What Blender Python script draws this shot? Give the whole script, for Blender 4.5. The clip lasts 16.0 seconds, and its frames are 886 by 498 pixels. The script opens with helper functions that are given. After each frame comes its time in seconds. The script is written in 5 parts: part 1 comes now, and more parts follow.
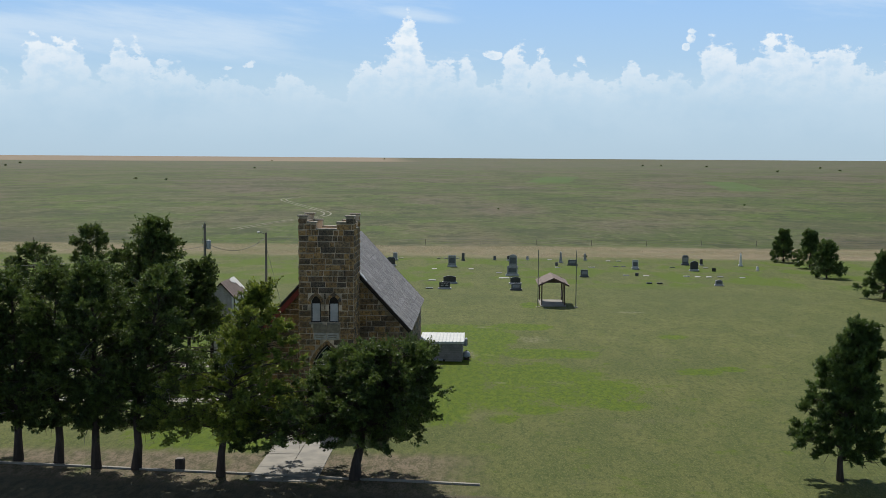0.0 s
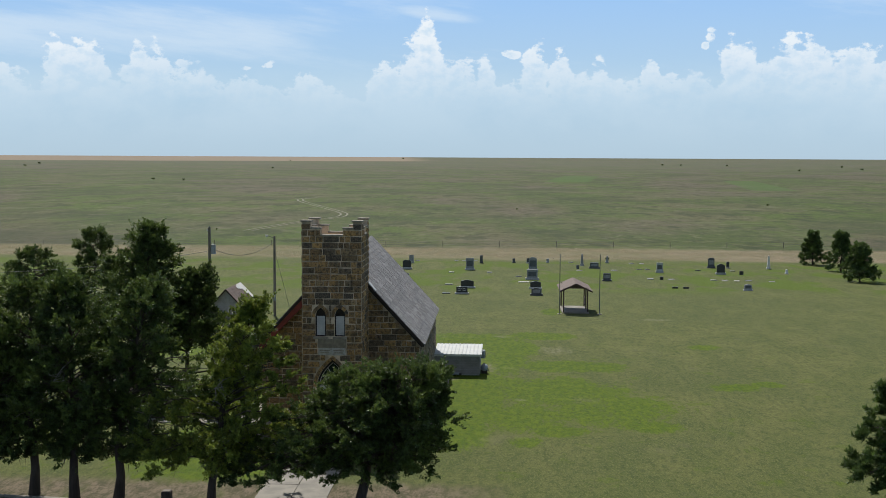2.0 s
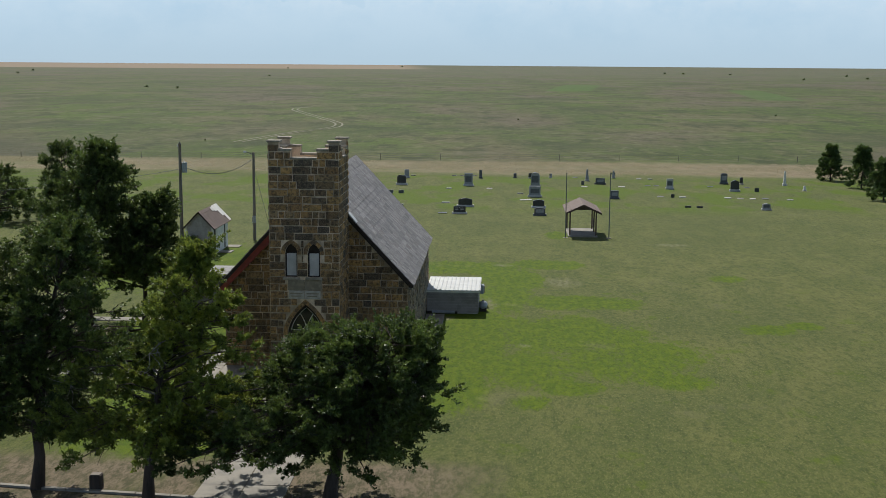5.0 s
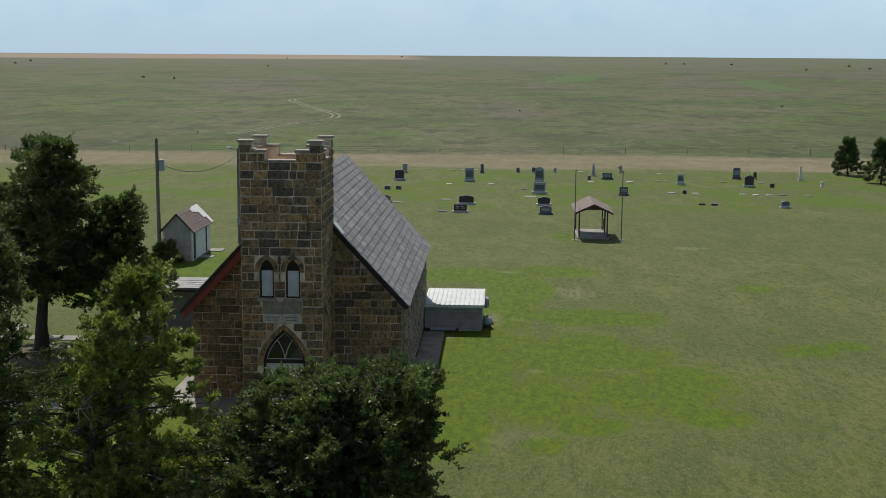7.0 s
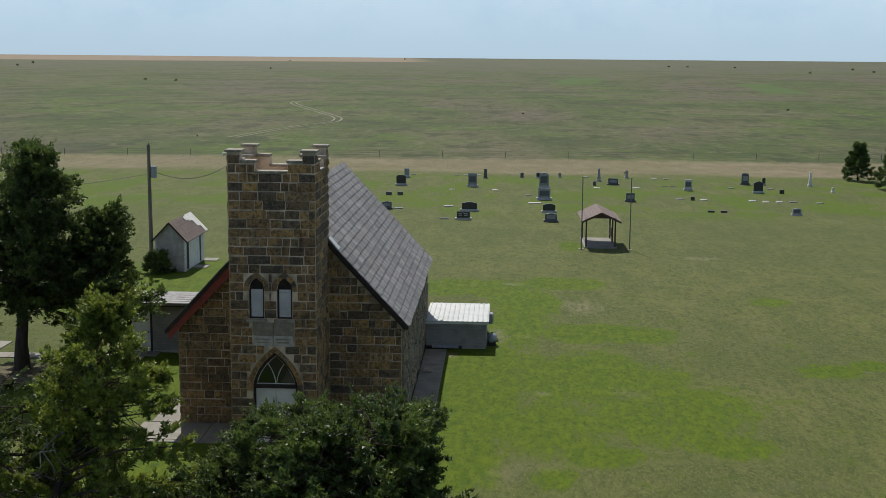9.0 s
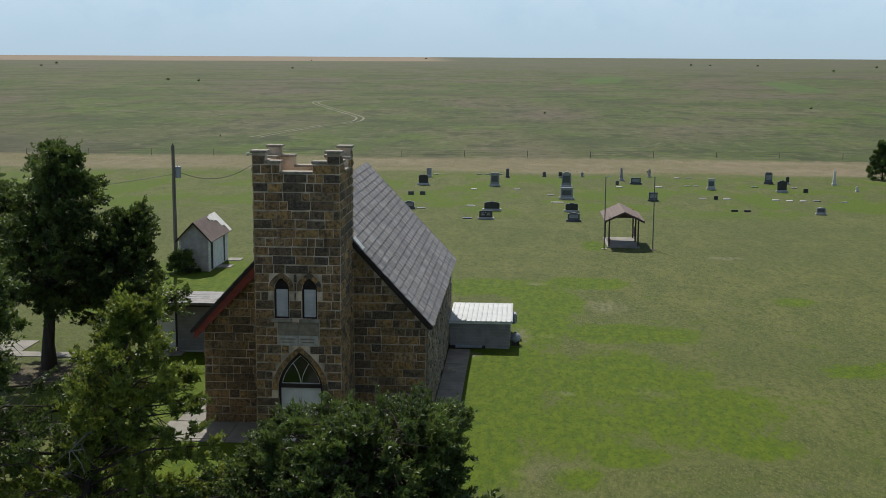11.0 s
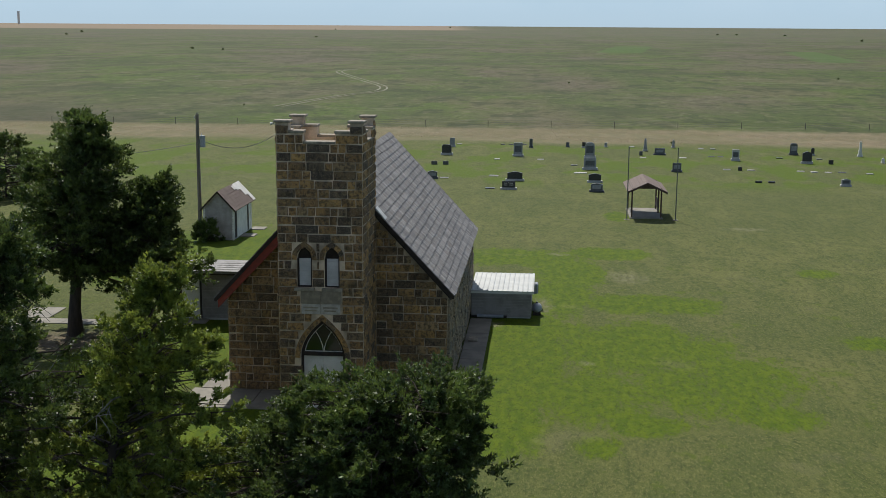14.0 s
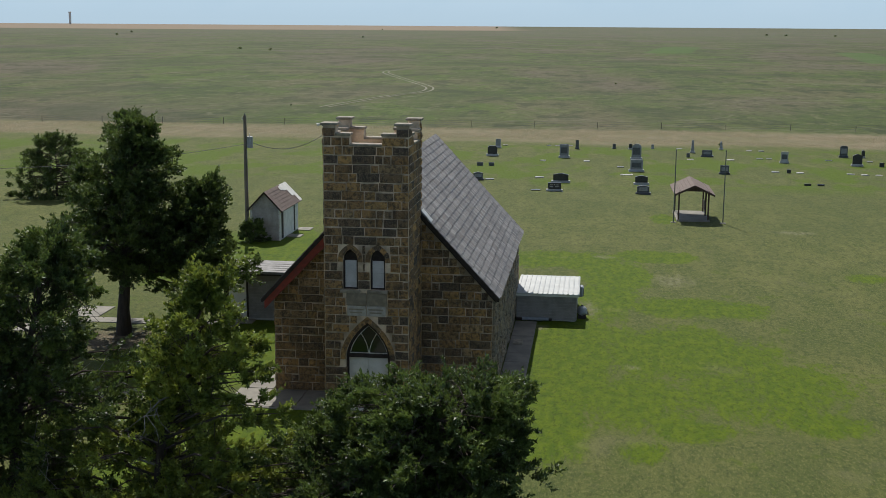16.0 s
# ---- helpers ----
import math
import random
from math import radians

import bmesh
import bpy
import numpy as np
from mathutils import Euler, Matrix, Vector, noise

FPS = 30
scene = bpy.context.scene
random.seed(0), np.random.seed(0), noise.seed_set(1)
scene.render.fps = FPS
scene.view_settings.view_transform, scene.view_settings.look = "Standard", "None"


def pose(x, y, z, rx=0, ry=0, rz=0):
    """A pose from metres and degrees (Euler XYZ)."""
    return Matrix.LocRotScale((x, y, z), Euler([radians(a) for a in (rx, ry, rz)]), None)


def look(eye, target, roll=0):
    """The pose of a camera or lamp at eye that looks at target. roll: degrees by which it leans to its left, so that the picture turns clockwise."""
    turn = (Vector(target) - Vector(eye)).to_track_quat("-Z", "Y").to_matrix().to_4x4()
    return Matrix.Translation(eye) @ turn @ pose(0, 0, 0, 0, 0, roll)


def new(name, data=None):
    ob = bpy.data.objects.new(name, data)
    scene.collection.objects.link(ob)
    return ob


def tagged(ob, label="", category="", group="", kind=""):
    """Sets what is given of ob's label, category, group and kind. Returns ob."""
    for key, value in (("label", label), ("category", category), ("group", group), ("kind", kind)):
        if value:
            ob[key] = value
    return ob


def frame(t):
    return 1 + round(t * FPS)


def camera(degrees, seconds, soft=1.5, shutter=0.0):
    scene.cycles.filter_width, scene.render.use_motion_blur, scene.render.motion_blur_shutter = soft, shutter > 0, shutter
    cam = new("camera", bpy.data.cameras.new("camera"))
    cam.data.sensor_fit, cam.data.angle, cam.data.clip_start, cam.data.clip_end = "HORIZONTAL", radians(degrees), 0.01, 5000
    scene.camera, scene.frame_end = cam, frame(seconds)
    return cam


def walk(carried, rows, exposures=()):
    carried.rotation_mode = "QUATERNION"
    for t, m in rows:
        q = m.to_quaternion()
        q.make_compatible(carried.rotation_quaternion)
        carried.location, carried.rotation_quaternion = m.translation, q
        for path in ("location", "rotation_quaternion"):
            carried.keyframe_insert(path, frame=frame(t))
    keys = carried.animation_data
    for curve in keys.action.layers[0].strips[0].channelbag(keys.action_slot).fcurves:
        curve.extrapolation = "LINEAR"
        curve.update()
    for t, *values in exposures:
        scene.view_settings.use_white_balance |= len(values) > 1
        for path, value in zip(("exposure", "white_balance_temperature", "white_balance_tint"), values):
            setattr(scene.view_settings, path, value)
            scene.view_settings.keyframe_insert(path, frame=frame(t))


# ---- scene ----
cam = camera(40.3, 16.0, soft=0.45)
PATH = [
    (0, (8.924, -69.522, 14.646), (8.862, -67.529, 14.495), 0.4),
    (0.5, (8.898, -68.09, 14.627), (8.831, -66.097, 14.476), 0.3),
    (1, (8.922, -66.791, 14.645), (8.844, -64.798, 14.494), 0.3),
    (1.5, (8.902, -65.32, 14.64), (8.812, -63.328, 14.489), 0.3),
    (2, (8.922, -63.87, 14.665), (8.829, -61.878, 14.513), 0.3),
    (2.5, (8.835, -62.12, 14.625), (8.743, -60.128, 14.474), 0.3),
    (3, (8.877, -60.665, 14.686), (8.784, -58.673, 14.531), 0.3),
    (3.5, (8.907, -59.099, 14.614), (8.813, -57.108, 14.449), 0.2),
    (4, (8.922, -57.525, 14.712), (8.827, -55.54, 14.493), 0.3),
    (4.2, (8.907, -56.907, 14.702), (8.814, -54.924, 14.457), 0.3),
    (6.3, (8.578, -48.957, 14.647), (8.487, -46.985, 14.328), 0.6),
    (6.5, (8.545, -48.229, 14.561), (8.454, -46.257, 14.244), 0.5),
    (7, (8.465, -46.44, 14.558), (8.375, -44.467, 14.241), 0.4),
    (7.5, (8.423, -44.86, 14.571), (8.333, -42.887, 14.255), 0.4),
    (8, (8.412, -43.694, 14.6), (8.321, -41.721, 14.285), 0.5),
    (8.5, (8.397, -43.369, 14.603), (8.305, -41.396, 14.288), 0.5),
    (9, (8.31, -43.224, 14.609), (8.216, -41.251, 14.296), 0.5),
    (11.5, (8.213, -43.393, 14.659), (8.078, -41.422, 14.343), 0.3),
    (12, (8.24, -43.479, 14.654), (8.104, -41.511, 14.324), 0.3),
    (12.5, (8.262, -43.558, 14.67), (8.127, -41.593, 14.319), 0.3),
    (13, (8.316, -43.668, 14.698), (8.18, -41.706, 14.333), 0.3),
    (13.5, (8.308, -43.677, 14.719), (8.168, -41.716, 14.355), 0.3),
    (14, (8.29, -43.586, 14.705), (8.123, -41.626, 14.341), 0.4),
    (14.5, (8.28, -43.605, 14.753), (8.085, -41.648, 14.389), 0.4),
    (15, (8.265, -43.588, 14.781), (8.057, -41.632, 14.417), 0.4),
    (15.5, (8.286, -43.655, 14.81), (8.059, -41.701, 14.445), 0.4),
    (16, (8.267, -43.586, 14.802), (8.026, -41.634, 14.438), 0.4),
]
walk(cam, [(t, look(eye, target, roll)) for t, eye, target, roll in PATH])


# ---- world, sun, exposure ----
SUN_DIR = Vector((-0.248, 0.887, 1.0)).normalized()      # towards the sun: behind the church, a little to one side
sun = new("sun", bpy.data.lights.new("sun", "SUN"))
sun.data.energy, sun.data.angle, sun.data.color = 4.9, radians(0.55), (1.0, 0.965, 0.9)
sun.matrix_world = look(SUN_DIR * 100, (0, 0, 0))
scene.view_settings.exposure = 0.0


class Tree:
    """A short way to write node trees."""

    def __init__(self, tree):
        self.tree = tree
        tree.nodes.clear()

    def node(self, kind, ins=None, **props):
        n = self.tree.nodes.new(kind)
        for k, v in props.items():
            setattr(n, k, v)
        for k, v in (ins or {}).items():
            self.put(n.inputs[k], v)
        return n

    def put(self, socket, v):
        if isinstance(v, bpy.types.NodeSocket):
            self.tree.links.new(v, socket)
        elif isinstance(v, (tuple, list)) and len(v) == 3 and socket.type == "RGBA":
            socket.default_value = (*v, 1)
        else:
            socket.default_value = v

    def math(self, op, a, b=0.0, c=0.0, clamp=False):
        n = self.node("ShaderNodeMath", {0: a, 1: b, 2: c}, operation=op, use_clamp=clamp)
        return n.outputs[0]

    def step(self, v, a, b, lo=0.0, hi=1.0):
        n = self.node("ShaderNodeMapRange", {"Value": v, "From Min": a, "From Max": b, "To Min": lo, "To Max": hi}, interpolation_type="SMOOTHSTEP")
        return n.outputs[0]

    def mix(self, f, a, b, blend="MIX"):
        n = self.node("ShaderNodeMix", data_type="RGBA", blend_type=blend)
        self.put(n.inputs[0], f), self.put(n.inputs[6], a), self.put(n.inputs[7], b)
        return n.outputs[2]

    def noise(self, vec, scale, detail=4.0, rough=0.55, out="Fac"):
        return self.node("ShaderNodeTexNoise", {"Vector": vec, "Scale": scale, "Detail": detail, "Roughness": rough}).outputs[out]

    def ramp(self, f, stops):
        n = self.node("ShaderNodeValToRGB", {"Fac": f})
        while len(n.color_ramp.elements) < len(stops):
            n.color_ramp.elements.new(0.5)
        for e, (p, c) in zip(n.color_ramp.elements, stops):
            e.position, e.color = p, (*c, 1)
        return n.outputs[0]

    def xyz(self, vec):
        return self.node("ShaderNodeSeparateXYZ", {0: vec}).outputs


def make_world():
    world = bpy.data.worlds.new("sky")
    scene.world = world
    world.use_nodes = True
    t = Tree(world.node_tree)
    sky = t.node("ShaderNodeTexSky", sky_type="NISHITA", sun_disc=False, altitude=600.0, air_density=1.0, dust_density=0.8, ozone_density=1.0,
                 sun_elevation=math.asin(SUN_DIR.z), sun_rotation=math.atan2(SUN_DIR.x, SUN_DIR.y))
    way = t.node("ShaderNodeTexCoord").outputs["Generated"]
    x, y, z = t.xyz(way)
    flat = t.math("SQRT", t.math("ADD", t.math("MULTIPLY", x, x), t.math("MULTIPLY", y, y)))
    az = t.math("ARCTAN2", x, y)
    el = t.math("DIVIDE", z, t.math("MAXIMUM", flat, 0.01))
    at = t.node("ShaderNodeCombineXYZ", {0: t.math("MULTIPLY", az, 10.0), 1: t.math("MULTIPLY", el, 13.0), 2: 0.0}).outputs[0]
    # the low sky: pale at the skyline, clearer blue above, joining the sky model higher up
    low = t.ramp(t.math("DIVIDE", el, 0.3), [(0.0, (6.4, 8.4, 10.0)), (0.2, (6.3, 8.9, 11.2)), (0.45, (4.7, 7.9, 12.6)), (1.0, (2.5, 4.6, 8.0))])
    col = t.mix(t.step(el, 0.5, 0.22), sky.outputs[0], low)
    # heaped clouds: lobes by bearing and height, their rims broken by noise, standing in pale haze
    lobes = -9.0
    for ca, top, wa in ((-0.0605, 0.108, 0.011), (-0.066, 0.092, 0.024), (-0.035, 0.076, 0.024), (-0.012, 0.079, 0.012), (-0.09, 0.076, 0.022), (-0.155, 0.062, 0.03), (-0.21, 0.064, 0.022), (0.028, 0.094, 0.014), (0.048, 0.08, 0.014), (0.081, 0.078, 0.013), (0.069, 0.068, 0.014), (0.121, 0.078, 0.011),
                        (0.152, 0.07, 0.03), (0.192, 0.09, 0.022), (0.235, 0.093, 0.032), (0.285, 0.088, 0.03), (0.335, 0.082, 0.03), (-0.35, 0.088, 0.02), (-0.335, 0.09, 0.022), (-0.285, 0.086, 0.026), (-0.255, 0.074, 0.026), (-0.43, 0.08, 0.06), (0.43, 0.08, 0.06), (0.08, 0.062, 0.2), (-0.27, 0.058, 0.16)):
        da, de = t.math("DIVIDE", t.math("SUBTRACT", az, ca), wa), t.math("DIVIDE", t.math("SUBTRACT", el, 0.03), top - 0.03)
        lobes = t.math("MAXIMUM", lobes, t.math("SUBTRACT", 1.0, t.math("ADD", t.math("MULTIPLY", da, da), t.math("MULTIPLY", de, de))))
    for ca, ce, wa, we in ((0.168, 0.1, 0.007, 0.009), (0.164, 0.09, 0.005, 0.005), (-0.19, 0.074, 0.01, 0.005), (-0.207, 0.071, 0.008, 0.003), (0.008, 0.084, 0.012, 0.005)):
        da, de = t.math("DIVIDE", t.math("SUBTRACT", az, ca), wa), t.math("DIVIDE", t.math("SUBTRACT", el, ce), we)
        lobes = t.math("MAXIMUM", lobes, t.math("SUBTRACT", 0.3, t.math("ADD", t.math("MULTIPLY", da, da), t.math("MULTIPLY", de, de))))
    knobs = t.math("SUBTRACT", 0.6, t.node("ShaderNodeTexVoronoi", {"Vector": at, "Scale": 9.0}, feature="SMOOTH_F1").outputs["Distance"])
    rim = t.math("ADD", t.math("MULTIPLY", t.math("SUBTRACT", t.noise(at, 2.6, 8.0, 0.62), 0.5), 2.6), t.math("MULTIPLY", t.math("SUBTRACT", t.noise(at, 11.0, 5.0, 0.6), 0.5), 1.6))
    body = t.math("ADD", t.math("ADD", lobes, rim), t.math("MULTIPLY", knobs, 0.5))
    heap = t.step(body, -0.12, 0.2)
    lift = t.node("ShaderNodeMapping", {"Vector": at, "Location": (0.03, -0.07, 0.0)}).outputs[0]
    relief = t.math("SUBTRACT", t.noise(at, 5.0, 7.0, 0.62), t.noise(lift, 5.0, 7.0, 0.62))
    shade = t.step(t.math("ADD", relief, t.math("MULTIPLY", body, -0.22)), -0.36, 0.02)
    bright = t.mix(shade, (8.8, 10.8, 12.6), (12.2, 12.9, 13.4))
    fade = t.math("MULTIPLY", t.step(el, 0.03, 0.105, 0.0, 0.92), t.step(t.noise(at, 0.9, 4.0, 0.6), 0.25, 0.5, 0.45, 1.0))
    # pale veils: a broad bank of haze low down, long streaks of thin cloud above
    bank = t.math("MULTIPLY", t.step(t.noise(at, 1.1, 6.0, 0.6), 0.3, 0.62), t.math("MULTIPLY", t.step(el, 0.085, 0.05), t.step(el, 0.0, 0.04)))
    col = t.mix(t.math("MULTIPLY", bank, 0.25), col, (9.6, 11.2, 12.4))
    thin_at = t.node("ShaderNodeCombineXYZ", {0: t.math("MULTIPLY", az, 3.0), 1: t.math("ADD", t.math("MULTIPLY", el, 18.0), t.math("MULTIPLY", az, 2.0)), 2: 1.7}).outputs[0]
    veil = t.math("MULTIPLY", t.step(az, -0.1, -0.22), t.math("MULTIPLY", t.step(el, 0.06, 0.09), t.step(el, 0.125, 0.1)))
    da, de = t.math("DIVIDE", t.math("ADD", az, 0.048), 0.04), t.math("DIVIDE", t.math("ADD", t.math("SUBTRACT", el, 0.11), t.math("MULTIPLY", az, 0.12)), 0.007)
    veil = t.math("MAXIMUM", veil, t.math("MULTIPLY", t.math("SUBTRACT", 1.0, t.math("ADD", t.math("MULTIPLY", da, da), t.math("MULTIPLY", de, de)), clamp=True), 1.3))
    thin = t.math("MULTIPLY", t.step(t.math("ADD", t.noise(thin_at, 1.5, 6.0, 0.65), t.math("MULTIPLY", veil, 0.2)), 0.5, 0.85), t.math("MULTIPLY", t.step(el, 0.03, 0.1), 0.5))
    col = t.mix(thin, col, (10.4, 11.8, 12.9))
    col = t.mix(t.math("MULTIPLY", heap, fade), col, bright)
    # broken cloud over the unseen rest of the sky, added for warmer fill light
    over = t.math("MULTIPLY", t.step(t.noise(way, 3.4, 6.0, 0.6), 0.4, 0.54), t.step(el, 0.3, 0.6))
    col = t.mix(t.math("MULTIPLY", over, 0.45), col, (6.4, 6.0, 5.4))
    bg = t.node("ShaderNodeBackground", {"Color": col, "Strength": 0.072})
    t.node("ShaderNodeOutputWorld", {0: bg.outputs[0]})


make_world()


# ---- materials ----
def smoothstep(a, b, v):
    t = np.clip((v - a) / (b - a), 0, 1)
    return t * t * (3 - 2 * t)


def ground_z(x, y):
    """The lie of the land: level at the church, a slow fall past the graves, a long rise to the skyline."""
    r = np.hypot(x, y)
    far = smoothstep(150, 500, r) * (1 - smoothstep(3000, 4500, r))
    waves = far * 0.35 * (np.sin(x * 0.011 + 1.3) * np.sin(y * 0.017) + np.sin(y * 0.006 + x * 0.004))
    return -2.0 * smoothstep(15, 140, y) + np.where(y > 0, 14.9 * smoothstep(200, 4800, r), 0) + waves


def new_mat(name):
    m = bpy.data.materials.new(name)
    m.use_nodes = True
    return m, Tree(m.node_tree)


def finish(t, color, rough=0.8, height=None, bump=0.3, dist=0.02, **ins):
    b = t.node("ShaderNodeBsdfPrincipled", {"Base Color": color, "Roughness": rough})
    for k, v in ins.items():
        t.put(b.inputs[k.replace("_", " ")], v)
    if height is not None:
        t.put(b.inputs["Normal"], t.node("ShaderNodeBump", {"Height": height, "Strength": bump, "Distance": dist}).outputs[0])
    t.node("ShaderNodeOutputMaterial", {0: b.outputs[0]})


def plain_mat(name, a, b, scale=6.0, fine=60.0, rough=0.7, bump=0.25, metal=0.0, stretch=(1, 1, 1), stain=0.25):
    """Two tones mixed by a coarse and a fine noise, with fine relief."""
    m, t = new_mat(name)
    pos = t.node("ShaderNodeTexCoord").outputs["Object"]
    pos = t.node("ShaderNodeMapping", {"Vector": pos, "Scale": stretch}).outputs[0]
    n1, n2 = t.noise(pos, scale, 5), t.noise(pos, fine, 4, 0.65)
    col = t.mix(t.step(n1, 0.35, 0.65), a, b)
    col = t.mix(t.math("MULTIPLY", t.step(n2, 0.35, 0.75), stain), col, tuple(0.55 * c for c in a))
    finish(t, col, rough, n2, bump, 0.01, Metallic=metal)
    return m


def stone_mat(name, island, grey=0.0):
    """Brown sandstone, each block its own tone from umber to dark grey; grey: how far it has weathered to grey."""
    m, t = new_mat(name)
    pos = t.node("ShaderNodeNewGeometry").outputs["Position"]
    rnd = t.node("ShaderNodeNewGeometry").outputs["Random Per Island"] if island else t.node("ShaderNodeObjectInfo").outputs["Random"]
    base = t.ramp(rnd, [(0.0, (0.11, 0.073, 0.045)), (0.14, (0.42, 0.235, 0.09)), (0.32, (0.55, 0.315, 0.112)), (0.48, (0.28, 0.166, 0.08)), (0.62, (0.12, 0.088, 0.064)), (0.78, (0.66, 0.38, 0.125)), (0.9, (0.095, 0.075, 0.06)), (1.0, (0.6, 0.39, 0.19))])
    n1, n2, n3 = t.noise(pos, 1.1, 6, 0.6), t.noise(pos, 7.0, 6, 0.72), t.noise(pos, 32.0, 4, 0.65)
    # stones turn a warmer orange towards -x
    warm_left = t.math("MULTIPLY", t.step(t.math("ADD", t.xyz(pos)[0], t.math("MULTIPLY", n1, 3.0)), 0.6, -1.6), 0.5)
    base = t.mix(warm_left, base, t.mix(0.55, base, (0.46, 0.25, 0.09)))
    base = t.mix(grey, base, (0.34, 0.31, 0.25))
    chip = t.noise(pos, 18.0, 5, 0.75)
    base = t.mix(t.math("MULTIPLY", t.step(chip, 0.52, 0.64), 0.6), base, t.mix(0.5, base, (0.66, 0.5, 0.28)))
    col = t.mix(t.step(n2, 0.45, 0.6), base, t.mix(0.68, base, (0.035, 0.032, 0.028)))
    col = t.mix(t.math("MULTIPLY", t.step(n1, 0.48, 0.7), 0.5), col, (0.065, 0.055, 0.046))
    col = t.mix(t.math("MULTIPLY", t.step(n3, 0.52, 0.68), 0.55), col, (0.52, 0.42, 0.28))
    runs = t.noise(t.node("ShaderNodeMapping", {"Vector": pos, "Scale": (2.6, 2.6, 0.35)}).outputs[0], 1.0, 5, 0.65)
    col = t.mix(t.math("MULTIPLY", t.step(runs, 0.53, 0.67), 0.5), col, (0.045, 0.04, 0.035))
    finish(t, col, 0.92, t.math("ADD", n2, t.math("ADD", t.math("MULTIPLY", chip, 0.6), t.math("MULTIPLY", n3, 0.3))), 1.0, 0.12)
    return m


def ground_mat():
    m, t = new_mat("prairie_grass")
    pos = t.node("ShaderNodeNewGeometry").outputs["Position"]
    x, y, z = t.xyz(pos)
    mown = t.node("ShaderNodeMapping", {"Vector": pos, "Scale": (1.0, 0.36, 1.0)}).outputs[0]
    n_big, n_mid, n_fine, n_tuft = t.noise(pos, 0.045, 4), t.noise(mown, 0.5, 5), t.noise(mown, 2.6, 5, 0.65), t.noise(mown, 10.0, 4, 0.75)
    n_blade = t.noise(mown, 26.0, 3, 0.75)
    lawn = t.mix(t.step(n_mid, 0.32, 0.68), (0.08, 0.099, 0.023), (0.119, 0.126, 0.037))
    lawn = t.mix(t.math("MULTIPLY", t.step(n_big, 0.42, 0.62), 0.5), lawn, (0.066, 0.086, 0.022))
    lawn = t.mix(t.math("MULTIPLY", t.step(n_fine, 0.44, 0.64), 0.65), lawn, (0.046, 0.066, 0.015))
    lawn = t.mix(t.math("MULTIPLY", t.step(n_tuft, 0.47, 0.68), 0.7), lawn, (0.162, 0.162, 0.055))
    lawn = t.mix(t.math("MULTIPLY", t.step(n_blade, 0.5, 0.72), 0.8), lawn, (0.022, 0.034, 0.007))
    # lush growth: patches of deep green close to the church, weaker ones further out
    field = -9.0
    for bx, by, bw, bl, much in ((6.5, 34.0, 4.6, 3.2, 1.3), (12.4, 36.0, 2.6, 2.4, 1.5), (9.9, 29.0, 2.2, 4.4, 1.4), (9.4, 22.5, 1.7, 5.5, 1.2), (13.6, 20.6, 4.0, 2.4, 1.4), (7.4, 10.0, 2.2, 9.5, 1.8), (6.9, 0.5, 1.6, 5.0, 1.3), (12.5, 11.5, 4.5, 4.6, 0.95), (10.2, 4.0, 2.8, 4.0, 0.7), (15.5, 6.0, 3.4, 4.4, 0.7), (12.3, 0.3, 1.5, 1.5, 1.2), (10.2, -2.4, 0.9, 1.2, 0.9), (24.0, 13.5, 1.7, 1.4, 1.2),
                                 (26.4, 14.6, 1.0, 1.0, 1.1), (25.0, 30.5, 1.3, 1.5, 1.1), (17.4, 1.8, 1.6, 1.4, 0.8), (-8.5, 9.0, 4.6, 7.0, 1.5), (-13.0, 33.0, 7.0, 11.0, 1.4), (-4.5, -5.0, 4.6, 7.0, 1.4), (14.1, 54.5, 0.9, 3.0, 1.5)):
        dd = t.math("ADD", t.math("POWER", t.math("DIVIDE", t.math("SUBTRACT", x, bx), bw), 2.0), t.math("POWER", t.math("DIVIDE", t.math("SUBTRACT", y, by), bl), 2.0))
        field = t.math("MAXIMUM", field, t.math("MULTIPLY", t.math("SUBTRACT", 1.0, dd), much))
    ragged = t.math("ADD", t.math("MULTIPLY", t.math("SUBTRACT", n_mid, 0.5), 3.2), t.math("ADD", t.math("MULTIPLY", t.math("SUBTRACT", n_fine, 0.5), 3.0), t.math("MULTIPLY", t.math("SUBTRACT", n_tuft, 0.5), 2.4)))
    lush = t.step(t.math("ADD", field, ragged), -0.5, 0.4)
    stray = t.step(t.math("ADD", t.noise(pos, 0.4, 5, 0.65), t.math("MULTIPLY", n_fine, 0.35)), 0.74, 0.9)
    lush = t.math("MAXIMUM", lush, t.math("MULTIPLY", stray, t.step(t.math("ADD", y, t.math("MULTIPLY", x, 0.6)), 52.0, 30.0, 0.15, 0.6)))
    lawn = t.mix(t.math("MULTIPLY", lush, t.step(n_tuft, 0.3, 0.6, 0.75, 1.0)), lawn, t.mix(t.step(n_fine, 0.35, 0.65), (0.052, 0.094, 0.001), (0.09, 0.13, 0.002)))
    yard = t.node("ShaderNodeMapping", {"Vector": pos, "Scale": (1.0, 0.45, 0.0)}).outputs[0]
    graves = t.math("MULTIPLY", t.math("MULTIPLY", t.step(y, 72.0, 84.0), t.step(y, 131.0, 126.0)), t.step(t.noise(yard, 0.16, 5, 0.6), 0.46, 0.56))
    lawn = t.mix(t.math("MULTIPLY", graves, 0.9), lawn, (0.07, 0.11, 0.002))
    dry = t.step(t.math("ADD", t.noise(pos, 0.16, 5), t.math("MULTIPLY", n_fine, 0.25)), 0.74, 0.86)
    lawn = t.mix(t.math("MULTIPLY", dry, 0.3), lawn, (0.17, 0.155, 0.085))
